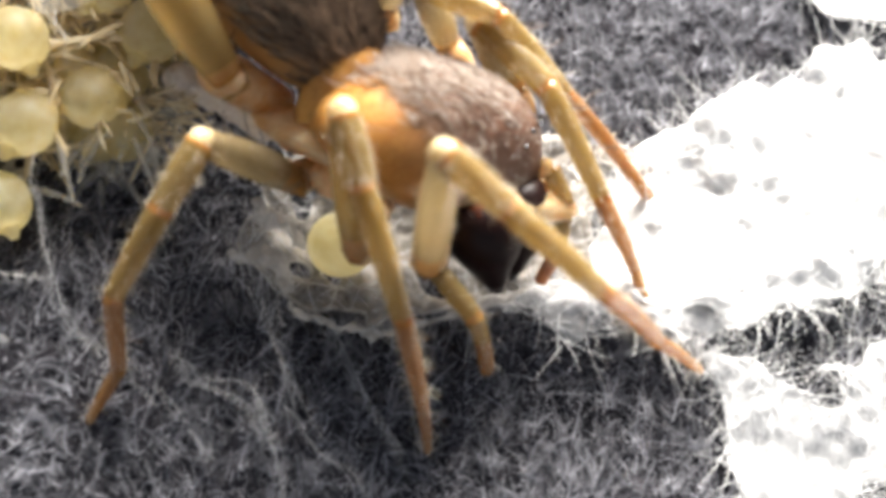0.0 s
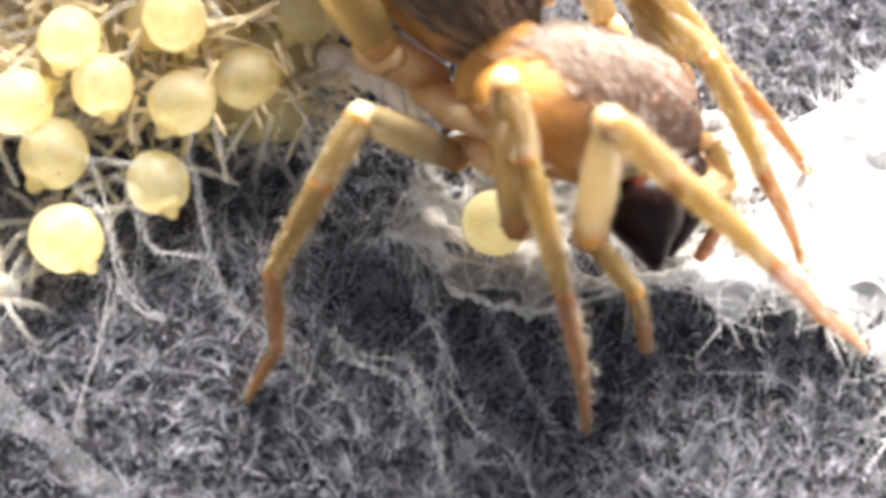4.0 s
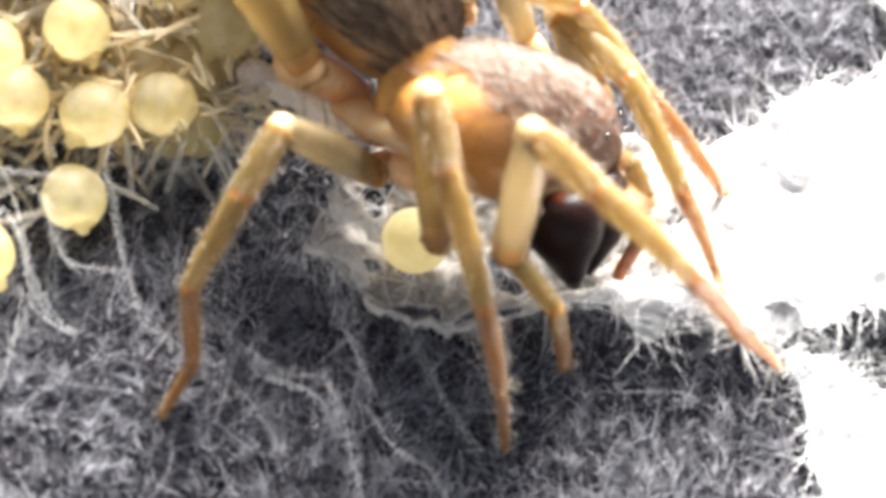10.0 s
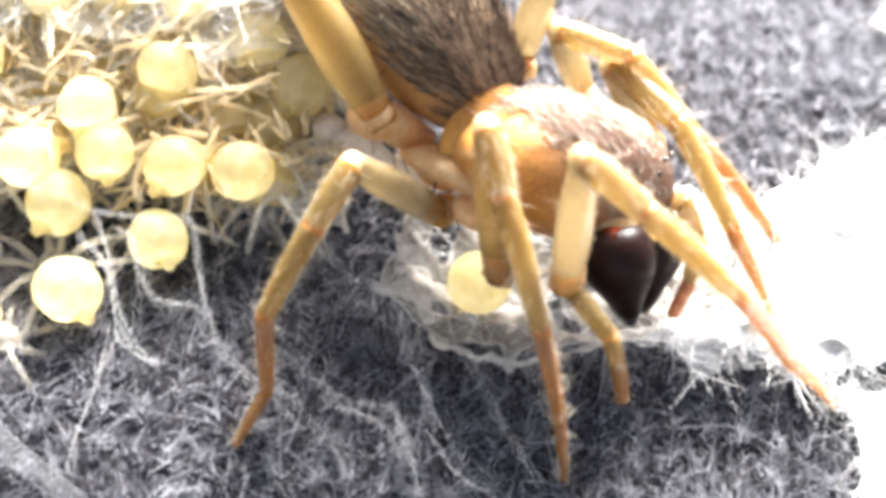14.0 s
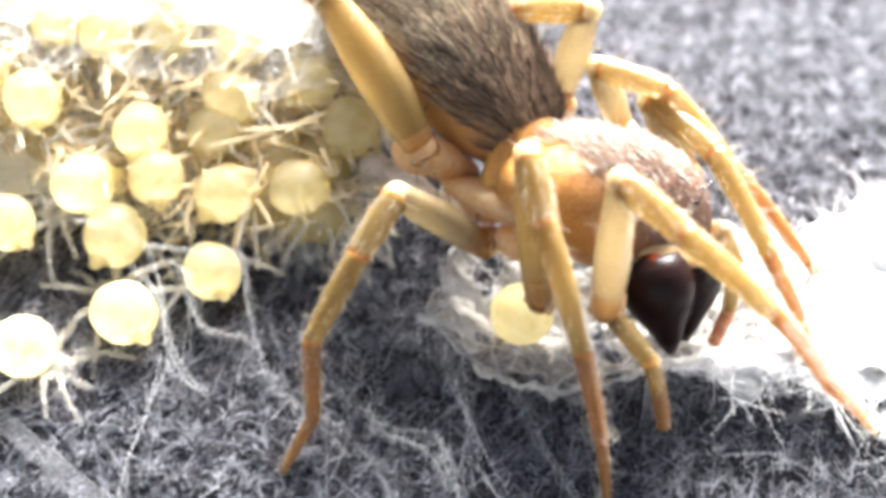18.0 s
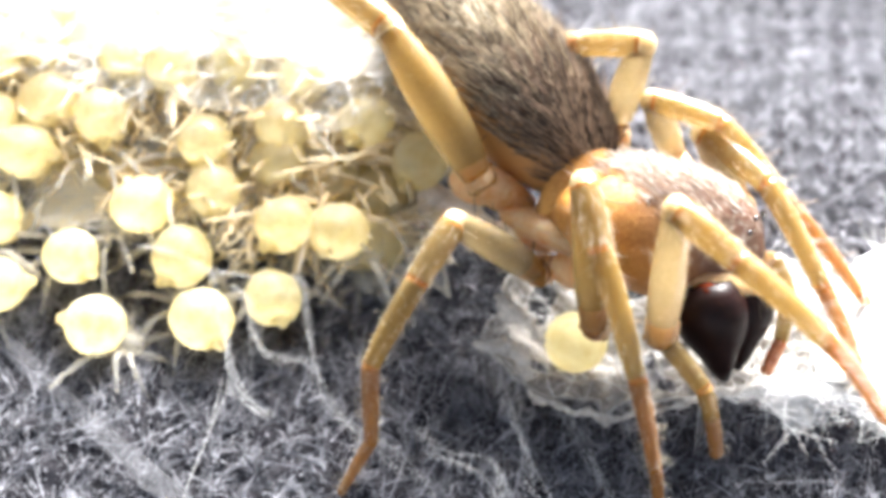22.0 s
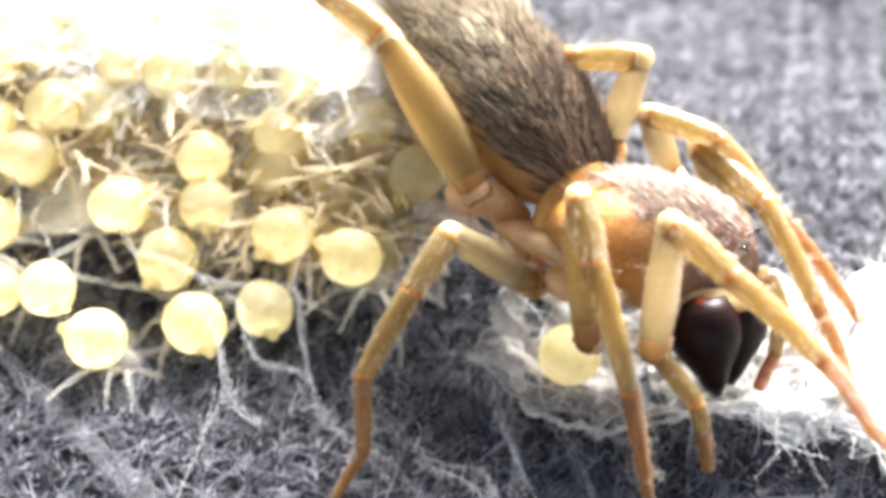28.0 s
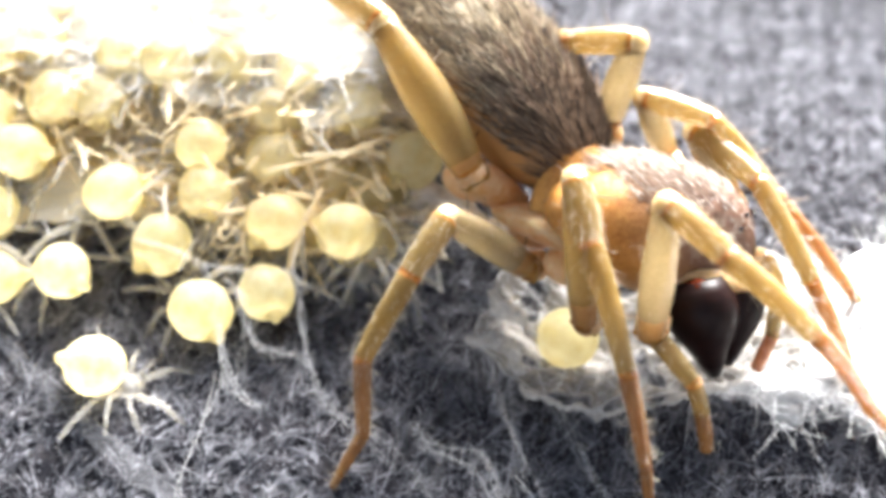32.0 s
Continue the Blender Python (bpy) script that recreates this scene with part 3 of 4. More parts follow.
thread([(-1.40, -1.78, -0.98), (-0.90, -2.15, -1.00), (-0.49, -2.67, -1.03), (-0.22, -3.18, -1.05)], 0.011, lines=3)
thread([(-0.61, -1.73, -0.95), (-0.48, -2.10, -0.98), (-0.13, -2.25, -1.00), (0.22, -2.47, -1.02), (0.45, -2.98, -1.05)], 0.014, lines=3)
thread([(-2.08, 1.42, 0.40), (-2.25, 0.88, 0.07), (-2.40, 0.33, -0.25)], 0.01, lines=2)
thread([(-3.17, 0.03, -0.40), (-2.92, -0.69, -0.53), (-2.58, -0.81, -0.67), (-2.21, -0.80, -0.80)], 0.013, lines=3)


def flap(points, radii, seed):
    """A crumpled fold of the torn sac."""
    shape = Shape()
    line = curve_through(points, 14)
    shape.tube(line, np.interp(np.linspace(0, 1, len(line)), np.linspace(0, 1, len(radii)), radii).tolist(), 22)
    shape.v = [v + 0.07 * Vector(noise.noise_vector(v * 4 + Vector((seed, 0, 0)))) + 0.05 * Vector(noise.noise_vector(v * 10)) + 0.03 * Vector(noise.noise_vector(v * 24)) for v in shape.v]
    tagged(shape.put("silk_fold", [OLD_SILK]), "crumpled white fold of the torn egg sac", "silk fold")


flap([(0.06, -0.5, -0.75), (0.3, -0.6, -0.75), (0.52, -0.58, -0.72), (0.72, -0.75, -0.78), (0.8, -1.05, -0.85)], [0.03, 0.11, 0.13, 0.1, 0.05], 1)
flap([(0.4, 0.1, -0.55), (0.55, -0.1, -0.6), (0.8, -0.2, -0.65), (1.05, -0.45, -0.78)], [0.07, 0.13, 0.11, 0.04], 2)
flap([(0.75, -1.15, -0.92), (1.05, -1.36, -0.93), (1.4, -1.47, -0.95), (1.84, -1.6, -0.96), (2.28, -1.5, -0.95)], [0.03, 0.05, 0.035, 0.055, 0.03], 3)
flap([(2.3, -1.5, -0.95), (2.9, -1.36, -0.95), (3.4, -1.22, -0.94), (4.2, -1.0, -0.9)], [0.03, 0.045, 0.06, 0.05], 4)


# ---- the spider ----
spider = base("spider", 1.9, 0.2, -1.1, "brown spider with amber legs standing over its egg sac", "spider")
HOME = Vector((1.9, 0.2, -1.1))


def near(p):
    return Vector(p) - HOME


def hairs_on(name, parent, centres, normals, ways, mat, length, thick, seed, label):
    rng = np.random.default_rng(seed)
    n = len(centres)
    ways = np.asarray(ways) + rng.normal(0, 0.2, (n, 3)) + 0.25 * np.asarray(normals)
    v, f = strands(np.asarray(centres), ways, length * rng.uniform(0.6, 1.3, n), thick * rng.uniform(0.7, 1.3, n), rng.normal(0, 0.12, (n, 3)) - 0.12 * np.asarray(normals))
    return link_mesh(name, v, f, [mat], parent, label)


def body():
    """Carapace, head, abdomen and their hair."""
    c0, c1 = near((1.29, 0.91, 0.55)), near((3.63, 0.17, 0.4))
    u = (c1 - c0).normalized()
    n = Vector((0.15, 0.72, 0.68))
    n = (n - n.dot(u) * u).normalized()
    s = u.cross(n)
    mid = (c0 + c1) / 2 + u * 0.06
    half = (c1 - c0).length / 2 + 0.28
    shape = Shape()
    rings, sides = 22, 28
    grid = []
    for i in range(rings + 1):
        q = -1 + 2 * i / rings
        wide = 1.2 * (1 - 0.47 * ease(-0.15, 0.95, q)) * math.sqrt(max(0.02, 1 - abs(q) ** (2.8 if q < 0 else 3.2)))
        tall = (1.0 + 0.08 * q - 0.2 * q * q) * (1 - 0.18 * ease(-0.25, -1.0, q)) * math.sqrt(max(0.03, 1 - abs(q) ** 4))
        ring = []
        for k in range(sides):
            w = 2 * math.pi * k / sides
            x, y = math.cos(w), math.sin(w)
            drop = 0.85 if y < 0 else 1.0
            groove = 1 - 0.025 * max(0, 0.9 - abs(y)) * math.sin(15 * q + 3 * x) ** 2
            ring.append(mid + u * q * half + s * wide * x * groove + n * tall * y * drop * groove)
        grid.append(ring)
        shape.v += ring
    for i in range(rings):
        for k in range(sides):
            a, b = i * sides + k, i * sides + (k + 1) % sides
            shape.f.append((a, b, b + sides, a + sides))
            shape.m.append(0)
    shape.f += [tuple(reversed(range(sides))), tuple(rings * sides + k for k in range(sides))]
    shape.m += [0, 0]
    carapace = shape.put("carapace", [CARAPACE], spider, "orange-brown carapace, dark towards the head")
    rng = np.random.default_rng(5)
    coats = {"white": ([], [], []), "brown": ([], [], [])}
    for _ in range(19000):
        i, k = rng.integers(2, rings - 1), rng.integers(0, sides)
        w = 2 * math.pi * k / sides
        edge = 0.84 - 1.0 * ease(3, 18, i)
        if math.sin(w) < edge + 0.25 * (rng.uniform() - 0.5):
            continue
        k2 = (k + 1) % sides
        fu, fv = rng.uniform(), rng.uniform()
        p = grid[i][k].lerp(grid[i + 1][k], fu).lerp(grid[i][k2].lerp(grid[i + 1][k2], fu), fv)
        pale = 0.36 - 0.22 * ease(4, 16, i) + 0.4 * ease(0.85, 1.0, math.sin(w + 0.25))
        at, nor, way = coats["white" if rng.uniform() < pale else "brown"]
        at.append(p)
        nor.append((s * math.cos(w) + n * math.sin(w)).normalized())
        way.append(-u + 0.5 * n * math.cos(w) ** 2)
    hairs_on("carapace_hair", carapace, *coats["white"], WHITE_HAIR, 0.21, 0.0095, 6, "short white hair lying on the carapace")
    hairs_on("head_hair", carapace, *coats["brown"], BROWN_HAIR, 0.18, 0.0055, 9, "brown and pinkish hair on the head")
    for a, b, r in ((0.16, 0.55, 0.07), (-0.16, 0.55, 0.07), (0.42, 0.5, 0.065), (-0.42, 0.5, 0.065), (0.2, 0.3, 0.065), (-0.2, 0.3, 0.065), (0.5, 0.3, 0.06), (-0.5, 0.3, 0.06)):
        r *= 0.6
        p = mid + u * half * (0.9 - 0.2 * abs(a)) + s * a * 0.8 + n * (b + 0.1)
        Shape().egg(p, (s * r, n * r, u * r), 10, 6).put("eye", [EYE], carapace)
    # abdomen
    a0, a1 = near((1.7, 1.12, 0.78)), near((-1.4, 5.5, 1.4))
    d = (a1 - a0).normalized()
    up = Vector((0.12, 0.1, 1.0))
    up = (up - up.dot(d) * d).normalized()
    across = d.cross(up)
    half = (a1 - a0).length / 2
    centre = (a0 + a1) / 2
    def girth(q):
        return 1.05 - 0.35 * (q + 0.5)
    shape = Shape().egg(centre, (across * 0.99, up * 1.05, d * half), 32, 26, 0, girth)
    abdomen = shape.put("abdomen", [ABDOMEN], spider, "dark brown abdomen covered with hair")
    at, nor, way = [], [], []
    while len(at) < 17000:
        q, w = rng.uniform(-0.99, 0.9), rng.uniform(0, 2 * math.pi)
        g = math.sqrt(1 - q * q) * girth(q)
        p = centre + d * half * q + g * (math.cos(w) * across * 0.99 + math.sin(w) * up * 1.05)
        if p.dot(Vector((-0.62, -0.42, -0.66))) > -1.6 + 0.5 * rng.uniform() ** 2 or math.sin(w) < -0.55:
            continue
        nn = (across * math.cos(w) * g / 0.99 + up * math.sin(w) * g / 1.05 + d * (q + 0.3) / half).normalized()
        flow = d + across * 0.25 * math.cos(w)
        flow = (flow - flow.dot(nn) * nn).normalized()
        at.append(p)
        nor.append(nn)
        way.append(flow)
    mark = near((0.2, 3.0, 2.05))
    pale = [i for i, p in enumerate(at) if (p - mark).length < 0.3]
    hairs_on("pale_mark", abdomen, [at[i] for i in pale], [nor[i] + nor[i] for i in pale], [way[i] for i in pale], PALE_HAIR, 0.3, 0.006, 8, "small mark of pale hair")
    rear = [(p - a0).dot(d) / (2 * half) + 0.09 * rng.normal() > 0.3 for p in at]
    for name, want, mat, label in (("dark_hair", False, HAIR, "dense dark brown hair"), ("golden_hair", True, GOLD_HAIR, "brown and golden hair towards the rear")):
        some = [i for i, r in enumerate(rear) if r == want]
        hairs_on(name, abdomen, [at[i] for i in some], [nor[i] for i in some], [way[i] for i in some], mat, 0.36, 0.012, 7, label)
    Shape().tube([a0 + d * 0.7, a0 + d * 0.2, c0 + u * 0.1, c0 + u * 0.5], [0.5, 0.56, 0.56, 0.5], 18).put("waist", [CARAPACE], spider, "narrow orange waist")
    # underside that carries the legs
    Shape().egg(mid - n * 0.35, (s * 0.8, n * 0.35, u * half * 0.8), 18, 10).put("sternum", [COXA], spider)
    for x, y, z, r in ((0.09, 1.47, 0.3, 0.42), (1.0, 0.75, 0.15, 0.4), (1.45, 0.1, 0.15, 0.38)):  # plump leg bases behind the carapace
        Shape().egg(near((x, y, z)), (u * r, s * r * 0.8, n * r * 0.7), 16, 10).put("leg_base", [COXA], spider, "peach-coloured leg base")
    return u, n, s


BODY_U, BODY_N, BODY_S = body()


def segment(parent, name, a, b, r0, r1, mat, rng, hairs=26, swell=0.12, spines=0):
    """One leg segment between two joints, with a pale collar, fine hair and dark spines."""
    a, b = near(a), near(b)
    d = b - a
    steps = [-0.03, 0.03, 0.09, 0.18, 0.34, 0.5, 0.66, 0.82, 0.92, 0.97, 1.03]
    last = len(steps) - 2
    rad = []
    for t in steps:
        r = r0 + (r1 - r0) * t
        r *= 1 + swell * math.sin(math.pi * min(1, max(0, t)))
        if t in (-0.03, 1.03):
            r *= 0.8
        if t == 0.97:  # the raised collar at the joint
            r *= 1.08
        rad.append(r)
    sag = d.cross(Vector((0, 0, 1))).cross(d).normalized() * 0.03 * d.length
    pts = [a + d * t + sag * math.sin(math.pi * t) for t in steps]
    shape = Shape().tube(pts, rad, 14, 0)
    for i in range(14):
        shape.m[i] = shape.m[last * 14 + i] = 1
        if name == "femur":
            shape.m[last * 14 + i] = 2
            shape.m[14 + i] = 3
            if swell < 0.5:
                shape.m[28 + i] = 3
        if name == "patella":
            shape.m[i], shape.m[14 + i] = 2, 1
    ob = shape.put(name, [mat, JOINT, KNEE, LEG_BASE], parent)
    if hairs:
        t = rng.uniform(0.05, 0.98, hairs)
        w = rng.uniform(0, 2 * math.pi, hairs)
        dn = d.normalized()
        e1 = dn.cross(Vector((0.1, 0.2, 1))).normalized()
        e2 = e1.cross(dn)
        nor = np.array([math.cos(x) * e1 + math.sin(x) * e2 for x in w])
        rr = (r0 + (r1 - r0) * t) * (1 + swell * np.sin(np.pi * t))
        roots = np.array(a)[None] + np.array(d)[None] * t[:, None] + nor * (rr * 1.02)[:, None]
        v, f = strands(roots, nor * np.where(rng.uniform(0, 1, hairs) < (0.7 if "tars" in name else 0.25), 2.2, 0.25)[:, None] + np.array(dn)[None], rng.uniform(0.08, 0.17 if "tars" in name else 0.24, hairs), rng.uniform(0.0016, 0.0032, hairs), rng.normal(0, 0.1, (hairs, 3)))
        link_mesh("leg_hair", v, f, [PALE_HAIR], parent)
    if spines:
        t = (np.arange(spines) + rng.uniform(0.3, 0.9, spines)) / (spines + 0.4)
        w = rng.uniform(1.15, 2.0, spines)
        dn = d.normalized()
        e2 = Vector((0.25, 1, 0.45))
        e2 = (e2 - e2.dot(dn) * dn).normalized()
        e1 = dn.cross(e2)
        nor = np.array([math.cos(x) * e1 + math.sin(x) * e2 for x in w])
        roots = np.array(a)[None] + np.array(d)[None] * t[:, None] + nor * (0.97 * (r0 + (r1 - r0) * t) * (1 + swell * np.sin(np.pi * t)))[:, None]
        v, f = strands(roots, nor + 0.5 * np.array(dn)[None], rng.uniform(0.32, 0.46, spines), np.full(spines, 0.017), rng.normal(0, 0.05, (spines, 3)))
        link_mesh("leg_spine", v, f, [SPINE], parent, "dark bristle")
    return ob


def leg(joints, girth, seed, thigh=None, swell=0.34):
    """A leg: its coxa is the part, the long segments are its pieces."""
    girth *= 0.92
    rng = np.random.default_rng(seed)
    j = [Vector(p) for p in joints]
    d = j[1] - j[0]
    coxa = Shape().tube([near(j[0] - d * 0.2), near(j[0] + d * 0.5), near(j[1]), near(j[1] + d * 0.15)], [girth * 0.9, girth * 1.15, girth * 1.05, girth * 0.7], 14).put("leg", [COXA], spider, "amber jointed leg")
    Shape().egg(near(j[1] - d * 0.1), (Vector((girth, 0, 0)), Vector((0, girth, 0)), Vector((0, 0, girth))), 12, 8).put("trochanter", [JOINT], coxa, "reddish orange joint")
    turn = d.normalized()
    e1 = turn.cross(Vector((0.3, 0.5, 0.8))).normalized()
    e2 = turn.cross(e1)
    ring = [near(j[0] + d * (0.95 + 0.06 * math.sin(3 * w))) + girth * 1.02 * (math.cos(w) * e1 + math.sin(w) * e2) for w in np.linspace(0, 2 * math.pi, 19)]
    Shape().tube(ring, [girth * 0.11 * (1 + 0.5 * math.sin(2 * i)) for i in range(19)], 6).put("joint_fold", [JOINT], coxa, "reddish fold of skin")
    Shape().egg(near(j[2]), (Vector((girth, 0, 0)) * 0.93, Vector((0, girth, 0)) * 0.93, Vector((0, 0, girth)) * 0.93), 14, 10).put("knee", [KNEE], coxa, "whitish knee cap")
    names = ("femur", "patella", "tibia", "metatarsus", "tarsus")
    thick = (1.02, 0.98, 0.86, 0.66, 0.48, 0.28)
    for i, name in enumerate(names):
        segment(coxa, name, j[i + 1], j[i + 2], girth * thick[i] * (0.9 if i == 0 else 1), girth * thick[i + 1] * (0.86, 0.97, 0.97, 1, 1)[i], (thigh or FEMUR, LEG, LEG, LEG_TIP, LEG_TIP)[i], rng,
                (60, 150, 170, 160, 80)[i], (swell, 0.08, 0.06, 0.04, 0.02)[i], (4, 1, 2, 2, 0)[i])
    return coxa


leg([(1.08, 0.33, -0.1), (0.9, 0.14, 0.05), (-0.22, 0.25, 1.04), (-0.71, -0.5, 0.75), (-1.33, -1.35, 0.0), (-1.33, -2.0, -0.9), (-1.74, -2.52, -1.4)], 0.215, 1)
leg([(1.9, -0.34, 0.25), (1.64, -0.94, 0.3), (1.42, 0.17, 2.0), (1.62, -0.59, 1.65), (2.12, -1.89, 0.6), (2.4, -2.62, -0.4), (2.54, -3.06, -1.35)], 0.215, 2, LEG)
leg([(2.57, -0.7, 0.4), (2.47, -1.18, 0.45), (2.51, -0.52, 2.38), (3.22, -1.1, 2.15), (4.33, -1.92, 1.6), (5.32, -2.1, 0.1), (6.12, -2.2, -0.95)], 0.215, 3)
leg([(0.65, 1.15, 0.3), (0.1, 1.13, 0.9), (-1.15, 2.7, 2.2), (-2.02, 3.46, 2.3), (-3.56, 5.51, 1.6), (-5.2, 7.71, 0.8), (-6.54, 9.43, 0.3)], 0.26, 4, LEG, 0.62)
leg([(3.11, 1.43, 0.4), (2.89, 1.79, 0.5), (2.5, 2.19, 1.3), (3.42, 1.79, 1.3), (4.35, 1.11, 0.5), (5.51, 0.25, -0.6), (5.93, -0.04, -1.13)], 0.19, 5)
leg([(3.8, 0.85, 0.4), (3.72, 1.1, 0.45), (3.22, 1.84, 1.0), (4.02, 0.97, 1.0), (4.72, -0.31, 0.4), (5.28, -0.95, -0.5), (5.59, -1.72, -1.0)], 0.2, 6)
leg([(2.08, 2.03, 0.5), (2.04, 2.24, 0.6), (2.35, 2.59, 2.0), (1.5, 2.85, 1.7), (0.9, 4.2, 0.2), (0.7, 6.3, -0.4), (0.65, 8.05, -0.7)], 0.215, 7)
leg([(1.28, 2.44, 0.5), (0.9, 2.9, 0.3), (0.5, 4.2, 0.3), (0.1, 4.7, 0.3), (-0.5, 7.09, 0.2), (-0.68, 9.63, 0.0), (-1.12, 11.43, -0.3)], 0.2, 8)


def palp(joints, girth, seed, end):
    rng = np.random.default_rng(seed)
    root = Shape().tube([near(joints[0]), near(joints[1])], [girth, girth * 0.95], 12).put("palp", [COXA], spider, "short amber palp")
    for i in range(1, len(joints) - 1):
        last = i == len(joints) - 2
        segment(root, ("palp_femur", "palp_tibia", "palp_tarsus")[min(i - 1, 2)], joints[i], joints[i + 1], girth * (1 - 0.1 * i), girth * (0.92 - 0.1 * i), end if last else LEG, rng, 22, 0.06)


palp([(2.63, -0.87, 0.4), (2.58, -1.16, 0.3), (3.04, -1.71, 0.1), (3.2, -1.86, -0.4), (3.32, -2.12, -0.95)], 0.15, 11, LEG_TIP)
palp([(3.88, 0.15, 0.4), (4.1, 0.1, 0.4), (4.3, -0.31, 0.2), (4.22, -0.77, -0.2), (4.04, -1.04, -0.6)], 0.14, 12, RUST)


def chelicera(top, middle, tip, wide):
    a, m, b = near(top), near(middle), near(tip)
    steps, pts, rad = 9, [], []
    for i in range(steps):
        t = i / (steps - 1)
        pts.append(a.lerp(m, t).lerp(m.lerp(b, t), t))
        rad.append(wide * (0.85 + 0.35 * math.sin(math.pi * min(1, t * 1.3))) * (1 - 0.8 * t ** 3.2))
    ob = Shape().tube(pts, rad, 16, 0, 0.85).put("chelicera", [FANG], spider, "glossy black-brown jaw")
    red = pts[1] + Vector((-0.08, -0.2, 0.2)) * wide
    Shape().egg(red + Vector((0.05, 0.12, -0.05)) * wide, (Vector((0.42, 0, 0)) * wide, Vector((0, 0.3, 0.15)) * wide, Vector((0, -0.4, 0.6)) * wide), 12, 8).put("cheek", [RED], ob, "red patch")


chelicera((3.11, -0.32, 0.5), (3.22, -0.72, 0.15), (3.47, -1.14, -0.63), 0.5)
chelicera((3.62, -0.05, 0.4), (3.78, -0.5, 0.0), (3.66, -0.98, -0.62), 0.42)


# ---- the young spiders ----
def young_kind(seed):
    """A newly hatched spider: ball-shaped yellow abdomen with a nipple, glassy head and eight folded legs. It heads along +x."""
    rng = random.Random(seed)
    top = base("young_spider", 0, 0, 0, "newly hatched yellow spider with glassy legs", "young spider", "brood of young spiders")
    r = 0.42
    ball = Shape().egg((-0.2, 0, 0.02), ((0, r, 0), (0, 0, r * 0.96), (r * 1.06, 0, 0)), 24, 18)
    ball.v = [v + 0.1 * r * Vector(noise.noise_vector(v * 2.2 + Vector((seed * 4.1, 0, 0)))) for v in ball.v]
    ball.tube([(-0.56, 0, 0), (-0.68, 0, -0.01), (-0.75, 0, -0.02), (-0.77, 0, -0.02)], [0.17, 0.1, 0.065, 0.03], 10).put("abdomen", [EGG], top, "pale yellow ball-shaped abdomen")
    Shape().egg((0.24, 0, -0.2), ((0, 0.21, 0), (0, 0, 0.15), (0.28, 0, 0.02)), 14, 9).put("head", [YOUNG], top, "glassy whitish head")
    for side in (-1, 1):
        for k in range(4):
            ang = side * radians(16 + 40 * k + rng.uniform(-13, 13))
            fwd = Vector((math.cos(ang), math.sin(ang), 0))
            start = Vector((0.3 + 0.1 * (1.5 - k), side * 0.14, -0.2))
            long = rng.uniform(0.8, 1.12) * (1.25 if k in (0, 3) else 1.0)
            knee = start + fwd * 0.3 * long + Vector((0, 0, rng.uniform(0.0, 0.2)))
            bent = fwd.lerp(Vector((rng.uniform(-0.3, 1), side * rng.uniform(-0.2, 0.6), 0)), rng.uniform(0.1, 0.5)).normalized()
            shin = knee + bent * 0.3 * long + Vector((0, 0, rng.uniform(-0.2, -0.06)))
            foot = shin + bent.lerp(fwd, -0.3) * 0.2 * long + Vector((0, 0, -0.16))
            limb = Shape()
            for a, b, r in ((start, knee, 0.05), (knee, shin, 0.043), (shin, foot, 0.034)):
                limb.tube([a.lerp(b, t) for t in (-0.03, 0.1, 0.5, 0.9, 1.03)], [r * w for w in (0.55, 0.95, 1.05, 0.9, 0.5)], 8)
            limb.put("leg", [YOUNG], top, "glassy leg")
    return top


KINDS = [young_kind(s) for s in (1, 2, 3)]
used = set()


def young(x, y, z, heading, tip=0, roll=0, size=1.0, kind=0):
    """Places one young spider by the middle of its abdomen."""
    m = pose(x * MM, y * MM, z * MM, 0, 0, heading) @ pose(0, 0, 0, roll, tip, 0) @ Matrix.Translation((0.2 * size * MM, 0, 0))
    src = KINDS[kind]
    if kind in used:
        ob = copy_thing(src, m)
    else:
        used.add(kind)
        ob = src
        ob.matrix_basis = m
    ob.scale = (size, size, size)
    return ob


BROOD = {}


